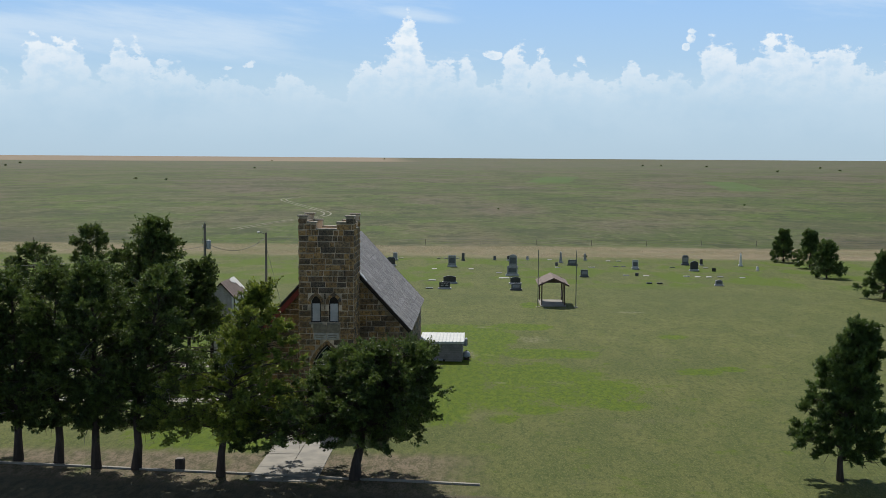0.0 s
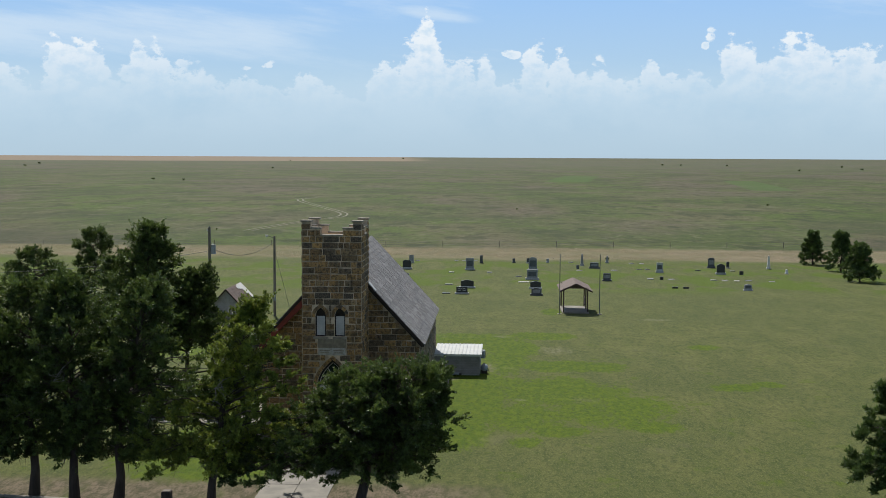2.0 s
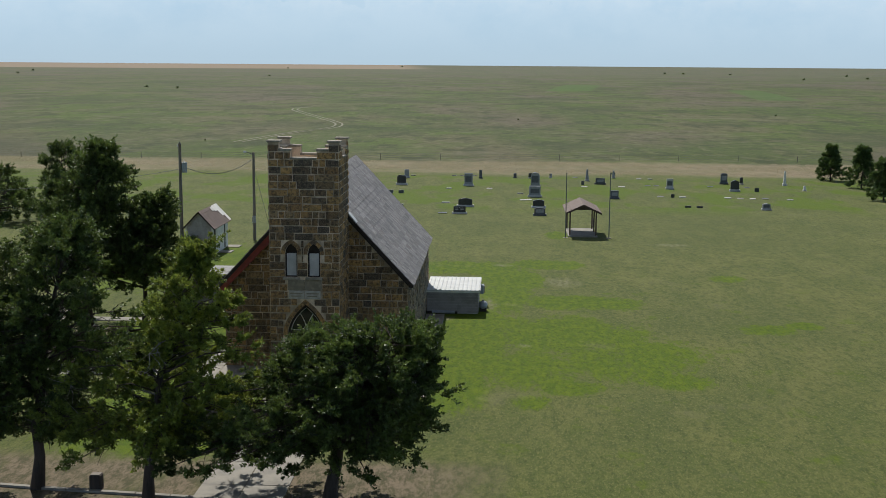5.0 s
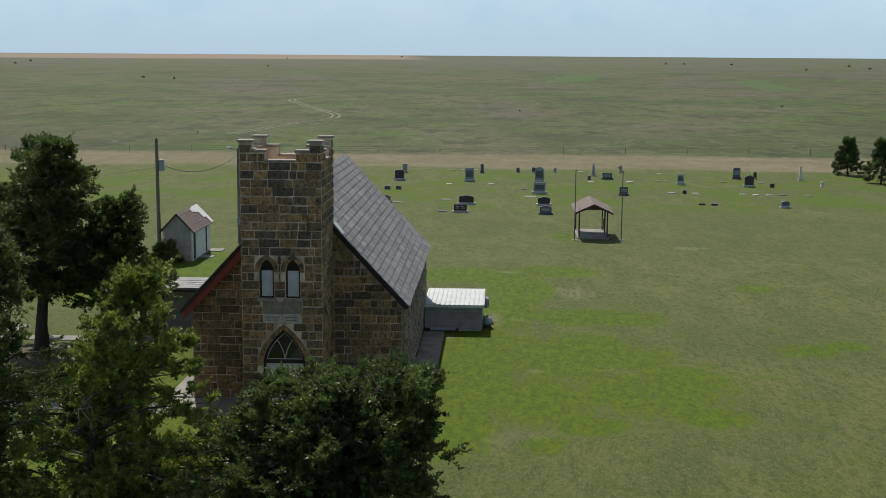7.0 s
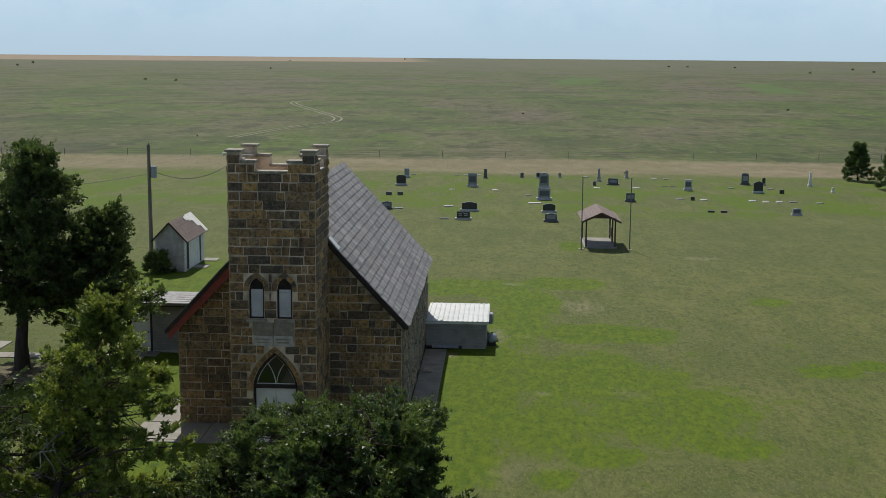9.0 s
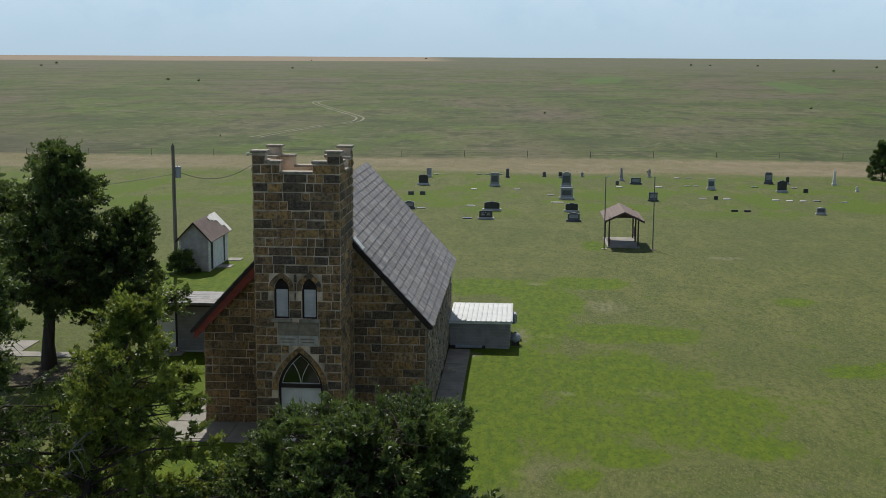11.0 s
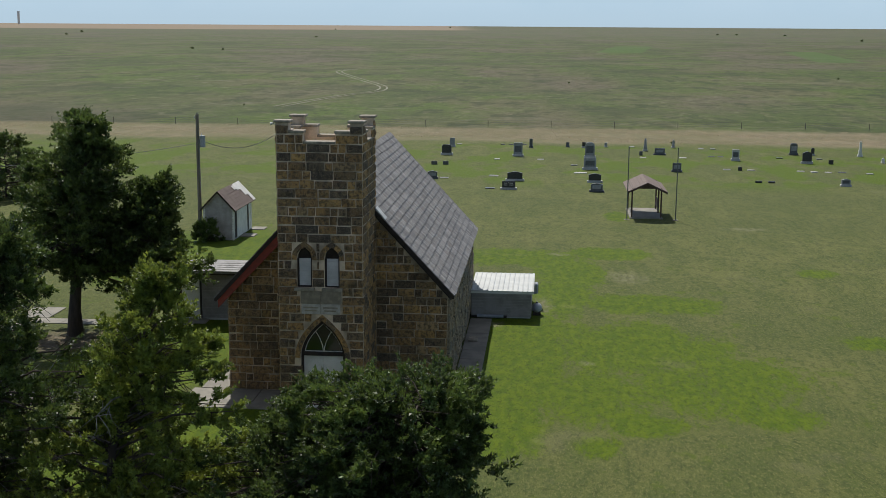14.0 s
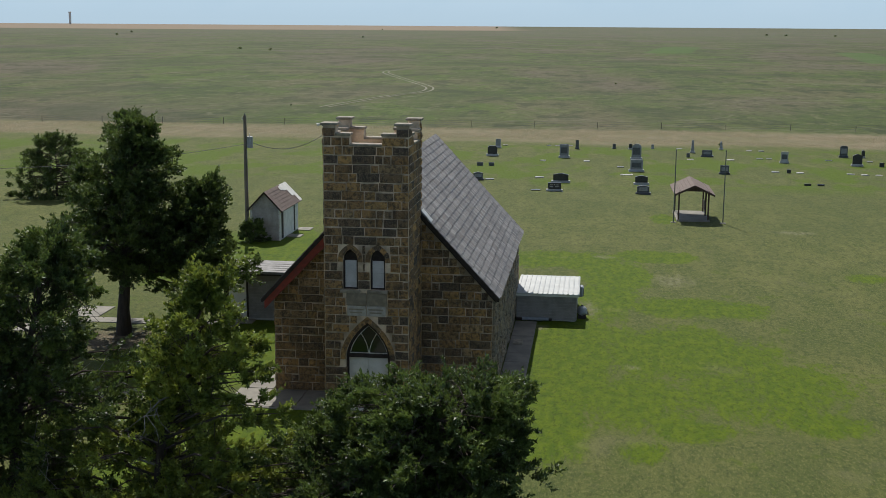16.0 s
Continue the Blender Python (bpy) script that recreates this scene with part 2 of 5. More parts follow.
    # worn bare spots on the open lawn
    for bx, by, bw, bl in ((13.3, 28.0, 1.9, 2.8), (9.3, 35.4, 1.1, 0.9), (8.3, 19.5, 0.8, 3.4), (10.3, 8.5, 0.6, 0.6), (5.9, 15.2, 0.7, 0.9), (23.5, 48.4, 2.8, 1.3)):
        dd = t.math("ADD", t.math("POWER", t.math("DIVIDE", t.math("SUBTRACT", x, bx), bw), 2.0), t.math("POWER", t.math("DIVIDE", t.math("SUBTRACT", y, by), bl), 2.0))
        worn = t.step(t.math("ADD", dd, t.math("ADD", t.math("MULTIPLY", n_fine, 2.2), t.math("MULTIPLY", n_tuft, 1.8))), 2.7, 1.5)
        lawn = t.mix(t.math("MULTIPLY", worn, 0.6), lawn, (0.2, 0.18, 0.118))
    fleck = t.step(t.noise(t.node("ShaderNodeMapping", {"Vector": pos, "Scale": (5.0, 2.2, 0.0)}).outputs[0], 1.0, 5, 0.82), 0.5, 0.62)
    lawn = t.mix(t.math("MULTIPLY", fleck, t.step(lush, 0.0, 1.0, 0.6, 0.7)), lawn, t.mix(0.62, lawn, (0.012, 0.02, 0.004)))
    # bare, littered earth under the row of trees by the road
    by_road = t.math("MULTIPLY", t.step(t.math("ADD", y, t.math("MULTIPLY", n_mid, 3.0)), -8.4, -10.2), t.step(t.math("ADD", x, t.math("MULTIPLY", n_mid, 6.0)), 13.5, 8.5))
    ring = t.math("ADD", t.math("POWER", t.math("ADD", x, 14.0), 2.0), t.math("POWER", t.math("SUBTRACT", y, 9.6), 2.0))
    by_road = t.math("MAXIMUM", by_road, t.step(t.math("ADD", ring, t.math("MULTIPLY", n_mid, 9.0)), 12.0, 6.0))
    by_road = t.math("MULTIPLY", by_road, t.step(t.math("ADD", y, t.math("MULTIPLY", x, 0.13)), -18.2, -16.8))
    earth = t.mix(t.step(t.math("ADD", n_fine, t.math("MULTIPLY", t.math("SUBTRACT", n_tuft, 0.5), 0.8)), 0.35, 0.65), (0.165, 0.13, 0.088), (0.07, 0.066, 0.034))
    # dull earth verge beyond the kerb, darkened in colour for the trees' shade
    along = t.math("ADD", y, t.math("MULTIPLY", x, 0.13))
    shaded_verge = t.math("MULTIPLY", t.step(along, -16.6, -17.2), t.step(along, -25.5, -24.5))
    lawn = t.mix(t.math("MULTIPLY", shaded_verge, t.step(x, 16.0, 10.0)), lawn, t.mix(t.step(n_fine, 0.4, 0.6), (0.05, 0.05, 0.032), (0.085, 0.078, 0.05)))
    lawn = t.mix(t.math("MULTIPLY", by_road, t.step(n_mid, 0.25, 0.5)), lawn, earth)
    # tall dry grass along the fence, then open pasture
    wob = t.math("ADD", y, t.math("ADD", t.math("MULTIPLY", t.math("SUBTRACT", n_mid, 0.5), 7.0), t.math("ADD", t.math("MULTIPLY", t.math("SUBTRACT", n_big, 0.5), 14.0), 2.0)))
    hay = t.mix(t.step(n_mid, 0.35, 0.65), (0.23, 0.185, 0.12), (0.165, 0.14, 0.085))
    hay = t.mix(t.math("MULTIPLY", t.step(n_fine, 0.45, 0.65), 0.35), hay, (0.12, 0.115, 0.06))
    land = t.node("ShaderNodeMapping", {"Vector": pos, "Scale": (1.0, 0.42, 0.0)}).outputs[0]
    past = t.mix(t.step(t.noise(land, 0.02, 5, 0.6), 0.42, 0.58), (0.056, 0.078, 0.018), (0.092, 0.09, 0.04))
    past = t.mix(t.math("MULTIPLY", t.step(t.noise(land, 0.045, 6, 0.65), 0.47, 0.58), 0.8), past, (0.062, 0.098, 0.012))
    past = t.mix(t.math("MULTIPLY", t.step(t.noise(land, 0.011, 6, 0.62), 0.49, 0.6), 0.85), past, (0.1, 0.08, 0.056))
    past = t.mix(t.math("MULTIPLY", t.step(t.noise(land, 0.1, 6, 0.72), 0.51, 0.6), 0.7), past, (0.03, 0.04, 0.013))
    past = t.mix(t.math("MULTIPLY", t.step(t.noise(land, 0.3, 5, 0.75), 0.52, 0.63), 0.4), past, (0.16, 0.145, 0.082))
    past = t.mix(t.math("MULTIPLY", t.step(t.noise(pos, 0.014, 6, 0.62), 0.5, 0.62), 0.6), past, (0.038, 0.05, 0.017))
    past = t.mix(t.math("MULTIPLY", t.step(t.noise(pos, 0.7, 4, 0.7), 0.52, 0.62), 0.7), past, (0.03, 0.04, 0.012))
    seam = t.noise(t.node("ShaderNodeMapping", {"Vector": pos, "Scale": (0.009, 0.02, 0.0)}).outputs[0], 1.0, 3, 0.5)
    past = t.mix(t.math("MULTIPLY", t.step(t.math("ABSOLUTE", t.math("SUBTRACT", seam, 0.5)), 0.006, 0.001), 0.3), past, (0.16, 0.145, 0.095))
    # distance fade put into the colour: far pasture pales to grey-brown like haze
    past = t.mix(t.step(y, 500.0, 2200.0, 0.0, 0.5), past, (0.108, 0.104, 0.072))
    # two greener fields out on the prairie
    for fx, fy, fw, fl in ((66.0, 860.0, 17.0, 120.0), (166.0, 690.0, 13.0, 130.0)):
        skew = t.math("SUBTRACT", t.math("SUBTRACT", x, fx), t.math("MULTIPLY", t.math("SUBTRACT", y, fy), 0.115))
        inside = t.math("MULTIPLY", t.step(t.math("ABSOLUTE", skew), fw, fw * 0.75), t.step(t.math("ABSOLUTE", t.math("SUBTRACT", y, fy)), fl, fl * 0.85))
        past = t.mix(t.math("MULTIPLY", inside, 0.6), past, (0.06, 0.115, 0.022))
    crop = t.math("MULTIPLY", t.step(t.math("SUBTRACT", y, t.math("MULTIPLY", x, 0.35)), 2450.0, 2600.0), t.step(t.math("ADD", x, t.math("MULTIPLY", y, 0.09)), 120.0, 20.0))
    past = t.mix(t.math("MULTIPLY", crop, 0.85), past, (0.24, 0.185, 0.13))
    col = t.mix(t.math("MULTIPLY", t.step(wob, 132.0, 138.0), t.math("ADD", t.step(n_big, 0.35, 0.65, 0.6, 0.95), t.step(x, -5.0, 30.0, -0.2, 0.0))), lawn, hay)
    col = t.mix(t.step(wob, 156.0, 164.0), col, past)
    height = t.math("ADD", t.math("MULTIPLY", n_tuft, 0.6), n_fine)
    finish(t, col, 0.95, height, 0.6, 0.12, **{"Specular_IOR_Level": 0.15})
    return m


def leaf_mat(name, dark, light, lit_tone, through_share=0.22):
    m, t = new_mat(name)
    g = t.node("ShaderNodeNewGeometry").outputs
    # noise patches, near-black and bright, stand in for shaded hollows and sunlit fronds
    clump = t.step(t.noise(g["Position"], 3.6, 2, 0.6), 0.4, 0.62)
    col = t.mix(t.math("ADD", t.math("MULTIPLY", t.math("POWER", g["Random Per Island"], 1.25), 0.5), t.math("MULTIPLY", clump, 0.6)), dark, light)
    col = t.mix(t.math("MULTIPLY", t.math("MULTIPLY", t.step(t.noise(g["Position"], 0.9, 3), 0.42, 0.66), t.step(clump, 0.0, 1.0, 0.45, 1.0)), 0.75), col, lit_tone)
    b = t.node("ShaderNodeBsdfPrincipled", {"Base Color": col, "Roughness": 0.6})
    tr = t.node("ShaderNodeBsdfTranslucent", {"Color": t.mix(0.5, col, tuple(1.4 * c for c in lit_tone))})
    mixed = t.node("ShaderNodeMixShader", {0: through_share, 1: b.outputs[0], 2: tr.outputs[0]})
    t.node("ShaderNodeOutputMaterial", {0: mixed.outputs[0]})
    return m


M = {
    "stone": stone_mat("sandstone_block", False),
    "stones": stone_mat("sandstone_courses", True),
    "rubble": stone_mat("grey_rubble", True, 0.6),
    "mortar": plain_mat("mortar", (0.8, 0.64, 0.46), (0.32, 0.25, 0.175), 1.3, 30, 0.95, 0.5, stain=0.5),
    "cap": plain_mat("limestone_cap", (0.34, 0.3, 0.235), (0.2, 0.175, 0.135), 5, 50, 0.9, 0.3),
    "plaque": plain_mat("carved_limestone", (0.3, 0.255, 0.185), (0.2, 0.17, 0.125), 4, 40, 0.9, 0.4),
    "pale_stone": plain_mat("pale_inscribed_stone", (0.5, 0.47, 0.41), (0.36, 0.33, 0.28), 5, 30, 0.9, 0.4, stain=0.45),
    "red": plain_mat("faded_red_paint", (0.3, 0.05, 0.03), (0.2, 0.04, 0.028), 5, 60, 0.75, 0.2),
    "darkwood": plain_mat("dark_trim", (0.026, 0.019, 0.016), (0.045, 0.034, 0.028), 6, 70, 0.9, 0.2),
    "white": plain_mat("white_paint", (0.72, 0.7, 0.65), (0.6, 0.585, 0.54), 2, 30, 0.7, 0.2),
    "siding": plain_mat("grey_white_siding", (0.46, 0.44, 0.4), (0.38, 0.365, 0.33), 1.5, 30, 0.7, 0.2),
    "old_siding": plain_mat("grey_pink_siding", (0.3, 0.27, 0.245), (0.22, 0.2, 0.18), 2.5, 30, 0.8, 0.2, stain=0.4),
    "hut_siding": plain_mat("weathered_grey_boards", (0.4, 0.375, 0.345), (0.3, 0.28, 0.255), 2.5, 30, 0.85, 0.2, stain=0.4),
    "metal": plain_mat("galvanised_sheet", (0.46, 0.475, 0.465), (0.4, 0.415, 0.41), 1.2, 20, 0.65, 0.08, 0.0),
    "concrete": plain_mat("concrete", (0.26, 0.24, 0.2), (0.19, 0.177, 0.15), 1.2, 25, 0.9, 0.25),
    "shingle": plain_mat("brown_shingle", (0.11, 0.074, 0.06), (0.145, 0.103, 0.086), 3, 40, 0.85, 0.3),
    "pole": plain_mat("weathered_pole", (0.2, 0.17, 0.14), (0.14, 0.12, 0.1), 4, 40, 0.85, 0.3, stretch=(1, 1, 0.1)),
    "bark": plain_mat("bark", (0.075, 0.056, 0.044), (0.04, 0.031, 0.026), 6, 30, 0.95, 0.9, stretch=(1, 1, 0.2)),
    "deadwood": plain_mat("grey_deadwood", (0.3, 0.28, 0.26), (0.2, 0.185, 0.17), 6, 30, 0.9, 0.4),
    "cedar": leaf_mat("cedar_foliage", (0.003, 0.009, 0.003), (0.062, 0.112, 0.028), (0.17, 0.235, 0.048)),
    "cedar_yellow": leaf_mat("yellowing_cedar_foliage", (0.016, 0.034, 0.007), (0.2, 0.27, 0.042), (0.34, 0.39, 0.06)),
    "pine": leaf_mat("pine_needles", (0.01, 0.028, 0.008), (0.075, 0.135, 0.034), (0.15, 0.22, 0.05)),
    "ground": ground_mat(),
}


# ---- building tools ----
def mesh_object(name, mesh, material, parent=None, label=""):
    ob = new(name, mesh)
    if material is not None and not mesh.materials:
        mesh.materials.append(material)
    if parent is not None:
        ob.parent = parent
    if label:
        ob["label"] = label
    return ob


def part(name, bm, material, parent=None, label="", smooth=False):
    mesh = bpy.data.meshes.new(name)
    bmesh.ops.recalc_face_normals(bm, faces=bm.faces)
    bm.to_mesh(mesh)
    bm.free()
    if smooth:
        mesh.shade_smooth()
    return mesh_object(name, mesh, material, parent, label)


def thing(name, label, category, x=0, y=0, z=0, rz=0, group="", kind=""):
    ob = new(name)
    ob.matrix_world = pose(x, y, z, 0, 0, rz)
    ob.empty_display_size = 0.3
    return tagged(ob, label, category, group, kind)


def box(bm, x0, x1, y0, y1, z0, z1, bevel=0.0):
    made = bmesh.ops.create_cube(bm, size=1)["verts"]
    for v in made:
        v.co = Vector((x0 + (v.co.x + 0.5) * (x1 - x0), y0 + (v.co.y + 0.5) * (y1 - y0), z0 + (v.co.z + 0.5) * (z1 - z0)))
    if bevel:
        bmesh.ops.bevel(bm, geom=list({e for v in made for e in v.link_edges}), offset=bevel, segments=1, affect="EDGES")
    return bm


def boxes(*rows, bevel=0.0):
    bm = bmesh.new()
    for r in rows:
        box(bm, *r, bevel)
    return bm


def prism(bm, outline, y0, y1, axis="y"):
    """A solid from an outline in (x, z), or (y, z) for axis x, or (x, y) for axis z, between two places on the axis."""
    put = {"y": lambda p, d: (p[0], d, p[1]), "x": lambda p, d: (d, p[0], p[1]), "z": lambda p, d: (p[0], p[1], d)}[axis]
    a = [bm.verts.new(put(p, y0)) for p in outline]
    b = [bm.verts.new(put(p, y1)) for p in outline]
    bm.faces.new(a), bm.faces.new(b[::-1])
    for i in range(len(a)):
        j = (i + 1) % len(a)
        bm.faces.new((a[j], a[i], b[i], b[j]))
    return bm


def rod(bm, a, b, r0, r1=None, n=8):
    a, b = Vector(a), Vector(b)
    m = Matrix.Translation((a + b) / 2) @ (b - a).to_track_quat("Z", "Y").to_matrix().to_4x4()
    bmesh.ops.create_cone(bm, cap_ends=True, segments=n, radius1=r0, radius2=r0 if r1 is None else r1, depth=(b - a).length, matrix=m)
    return bm


def tube_path(bm, points, radii, n=7):
    """A tapered limb through points."""
    rings = []
    whole = (Vector(points[-1]) - Vector(points[0])).normalized()
    ref = Vector((1, 0, 0)) if abs(whole.x) < 0.7 else Vector((0, 0, 1))
    for i, p in enumerate(points):
        p = Vector(p)
        d = (Vector(points[min(i + 1, len(points) - 1)]) - Vector(points[max(i - 1, 0)])).normalized()
        u = (ref - d * ref.dot(d)).normalized()
        w = d.cross(u)
        rings.append([bm.verts.new(p + (u * math.cos(2 * math.pi * k / n) + w * math.sin(2 * math.pi * k / n)) * radii[i]) for k in range(n)])
    for a, b in zip(rings, rings[1:]):
        for k in range(n):
            bm.faces.new((a[k], a[(k + 1) % n], b[(k + 1) % n], b[k]))
    bm.faces.new(rings[0][::-1]), bm.faces.new(rings[-1])
    return bm


def arch_points(cx, half, spring, apex, n=8, curve=2.1):
    """Half outline of a pointed arch, from the left spring over the apex to the right spring."""
    rise = apex - spring
    pts = []
    for k in range(n + 1):
        a = k / n
        w = half * (1 - a ** curve)
        pts.append((cx - w, spring + rise * a))
    return pts + [(2 * cx - x, z) for x, z in pts[-2::-1]]


# ---- ground and road ----
def make_ground():
    def axis(lo, hi, fine_lo, fine_hi, fine, grow):
        a = list(np.arange(fine_lo, fine_hi + 1e-6, fine))
        s = fine
        while a[-1] < hi:
            s *= grow
            a.append(min(a[-1] + s, hi))
        s = fine
        while a[0] > lo:
            s *= grow
            a.insert(0, max(a[0] - s, lo))
        return np.array(a)
    xs, ys = axis(-4000, 4000, -60, 80, 4.0, 1.22), axis(-400, 4800, -40, 180, 4.0, 1.12)
    gx, gy = np.meshgrid(xs, ys)
    gz = ground_z(gx, gy)
    n, k = gx.shape
    idx = np.arange(n * k).reshape(n, k)
    quads = np.stack([idx[:-1, :-1], idx[:-1, 1:], idx[1:, 1:], idx[1:, :-1]], -1).reshape(-1, 4)
    mesh = bpy.data.meshes.new("ground")
    mesh.from_pydata(np.stack([gx, gy, gz], -1).reshape(-1, 3).tolist(), [], quads.tolist())
    mesh.shade_smooth()
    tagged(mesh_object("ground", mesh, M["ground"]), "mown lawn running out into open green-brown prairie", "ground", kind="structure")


make_ground()


# ---- church ----
COURSE = 0.336
STONE_WIDTHS = (0.3, 0.42, 0.54, 0.68, 0.86)


def stone_mesh(w, h, d, seed):
    """A quarry-faced block: its face at y = 0 towards -y, rough and pillowed, its back at y = d."""
    rng = random.Random(seed)
    e = 0.05
    j = lambda: rng.uniform(-0.016, 0.016)
    back = [(-w / 2, d, 0), (w / 2, d, 0), (w / 2, d, h), (-w / 2, d, h)]
    rim = [(-w / 2 + j(), e + j(), j()), (w / 2 + j(), e + j(), j()), (w / 2 + j(), e + j(), h + j()), (-w / 2 + j(), e + j(), h + j())]
    face = [(-w / 2 + 0.014, j(), 0.014), (w / 2 - 0.014, j(), 0.014), (w / 2 - 0.014, j(), h - 0.018), (-w / 2 + 0.014, j(), h - 0.018)]
    mid = [(rng.uniform(-0.2, 0.2) * w, -rng.uniform(0.01, 0.06), h * rng.uniform(0.35, 0.7))]
    faces = []
    for a, b in ((0, 4), (4, 8)):
        faces += [(a + k, a + (k + 1) % 4, b + (k + 1) % 4, b + k) for k in range(4)]
    faces += [(8 + k, 8 + (k + 1) % 4, 12) for k in range(4)]
    return back + rim + face + mid, faces


STONE_KINDS = []
for wi, wide in enumerate(STONE_WIDTHS):
    for seed in range(3):
        me = bpy.data.meshes.new("stone")
        v, f = stone_mesh(wide, COURSE - 0.03, 0.09, 10 * wi + seed)
        me.from_pydata(v, [], f)
        me.materials.append(M["stone"])
        STONE_KINDS.append((wide, me))


def fill_row(rng, x0, x1):
    """Blocks side by side over a stretch: centre and width of each."""
    out, x = [], x0
    while x1 - x > 0.02:
        w = rng.choice(STONE_WIDTHS)
        if x1 - x < 0.75:
            w = x1 - x if x1 - x < 0.5 or rng.random() < 0.5 else (x1 - x) * rng.uniform(0.42, 0.58)
        out.append((x + w / 2, w))
        x += w
    return out


def without(spans, a, b):
    out = []
    for lo, hi in spans:
        if b <= lo or a >= hi:
            out.append((lo, hi))
        else:
            if a - lo > 0.06:
                out.append((lo, a))
            if hi - b > 0.06:
                out.append((b, hi))
    return out


def lay_courses(rows, place, parent, joined_name="", rng_seed=1):
    """rows: (z, spans). place(x, z) gives the pose of a block. Blocks as objects, or joined when a name is given."""
    rng = random.Random(rng_seed)
    verts, faces = [], []
    for z, spans in rows:
        for lo, hi in spans:
            for cx, w in fill_row(rng, lo, hi):
                if joined_name:
                    v, f = stone_mesh(w - 0.026, COURSE - 0.03, 0.09, rng.random())
                    m = place(cx, z)
                    base = len(verts)
                    verts += [tuple(m @ Vector(p)) for p in v]
                    faces += [tuple(base + i for i in q) for q in f]
                else:
                    near = sorted(STONE_KINDS, key=lambda k: abs(k[0] - w))[:3]
                    wide, me = rng.choice(near)
                    ob = new("stone", me)
                    ob.parent = parent
                    ob.matrix_local = place(cx, z) @ Matrix.Diagonal(((w - 0.026) / wide, rng.uniform(0.7, 1.3), rng.uniform(0.93, 1.05), 1))
    if joined_name:
        me = bpy.data.meshes.new(joined_name)
        me.from_pydata(verts, [], faces)
        return tagged(mesh_object(joined_name, me, M["stones"], parent), kind="stuff")


TOWER, TOP = 1.6, 10.42           # half width; top of the wall under the battlements
NAVE_L, NAVE_R, NAVE_F, NAVE_B = -4.42, 4.5, 3.2, 18.9
RIDGE_X, RIDGE_Z, SLOPE = 0.1, 9.22, 1.075
DOOR = (0.04, 0.85, 2.3, 3.76)    # centre, half width, spring, apex
WINDOWS = ((-0.61, 0.285, 5.03, 6.08, 6.56), (0.43, 0.285, 5.03, 6.08, 6.56))


def arch_half(z, half, spring, apex, curve=2.1):
    """Half width of an opening at a height."""
    return half if z <= spring else half * max(0.0, 1 - ((z - spring) / (apex - spring)) ** curve)


def make_church():
    church = thing("church", "small brown sandstone country church with a square battlemented tower", "church")
    # tower shell, with real openings in the front
    bm = bmesh.new()
    wall = 0.42
    cx, half, spring, apex = DOOR
    door = [(cx - half, 0.0)] + arch_points(cx, half, spring, apex) + [(cx + half, 0.0)]
    zs, ze = 5.03, 6.75
    prism(bm, [(-TOWER, 0.0)] + door + [(TOWER, 0.0), (TOWER, zs), (-TOWER, zs)], 0.0, wall)
    (c1, h1, b1, s1, a1), (c2, h2, b2, s2, a2) = WINDOWS
    w1, w2 = arch_points(c1, h1, s1, a1, 8, 2.9), arch_points(c2, h2, s2, a2, 8, 2.9)
    k = len(w1) // 2
    prism(bm, [(-TOWER, zs), (c1 - h1, zs)] + w1[:k + 1] + [(c1, ze), (-TOWER, ze)], 0.0, wall)
    prism(bm, [(c1, ze)] + w1[k:] + [(c1 + h1, zs), (c2 - h2, zs)] + w2[:k + 1] + [(c2, ze)], 0.0, wall)
    prism(bm, [(c2, ze)] + w2[k:] + [(c2 + h2, zs), (TOWER, zs), (TOWER, ze)], 0.0, wall)
    box(bm, -TOWER, TOWER, 0.0, wall, ze, TOP)
    box(bm, -TOWER, -TOWER + wall, wall, 3.2 - wall, 0, TOP)
    box(bm, TOWER - wall, TOWER, wall, 3.2 - wall, 0, TOP)
    box(bm, -TOWER, TOWER, 3.2 - wall, 3.2, 0, TOP)
    box(bm, -TOWER + wall, TOWER - wall, wall, 3.2 - wall, 9.7, 9.85)
    # corner piers and stepped merlons
    for sx in (-1, 1):
        for y0 in (0.0, 3.2 - 0.46):
            a, b = sorted((sx * TOWER, sx * (TOWER - 0.46)))
            box(bm, a, b, y0, y0 + 0.46, TOP, 11.18)
            a, b = sorted((sx * (TOWER - 0.46), sx * 0.6))
            yy = y0 if y0 == 0.0 else 3.2 - wall
            box(bm, a, b, yy, yy + wall, TOP, 10.8)
        a, b = sorted((sx * TOWER, sx * (TOWER - wall)))
        box(bm, a, b, 0.46, 1.02, TOP, 10.8), box(bm, a, b, 2.18, 2.74, TOP, 10.8)
    tower = part("tower", bm, M["mortar"], church, "square tower of coursed brown sandstone")
    # capping stones
    for sx in (-1, 1):
        for yc in (0.23, 2.97):
            xc = sx * (TOWER - 0.23)
            part("coping", boxes((xc - 0.31, xc + 0.31, yc - 0.31, yc + 0.31, 11.18, 11.27), bevel=0.015), M["cap"], tower)
            y0, y1 = (-0.07, wall + 0.05) if yc < 1 else (3.2 - wall - 0.05, 3.27)
            a, b = sorted((sx * (TOWER - 0.46), sx * 0.57))
            part("coping", boxes((a, b, y0, y1, 10.8, 10.9), bevel=0.015), M["cap"], tower)
        a, b = sorted((sx * (TOWER + 0.07), sx * (TOWER - wall - 0.05)))
        for y0, y1 in ((0.46, 1.05), (2.15, 2.74)):
            part("coping", boxes((a, b, y0, y1, 10.8, 10.9), bevel=0.015), M["cap"], tower)
        part("coping", boxes((a, b, 1.02, 2.18, TOP, TOP + 0.09), bevel=0.015), M["cap"], tower)
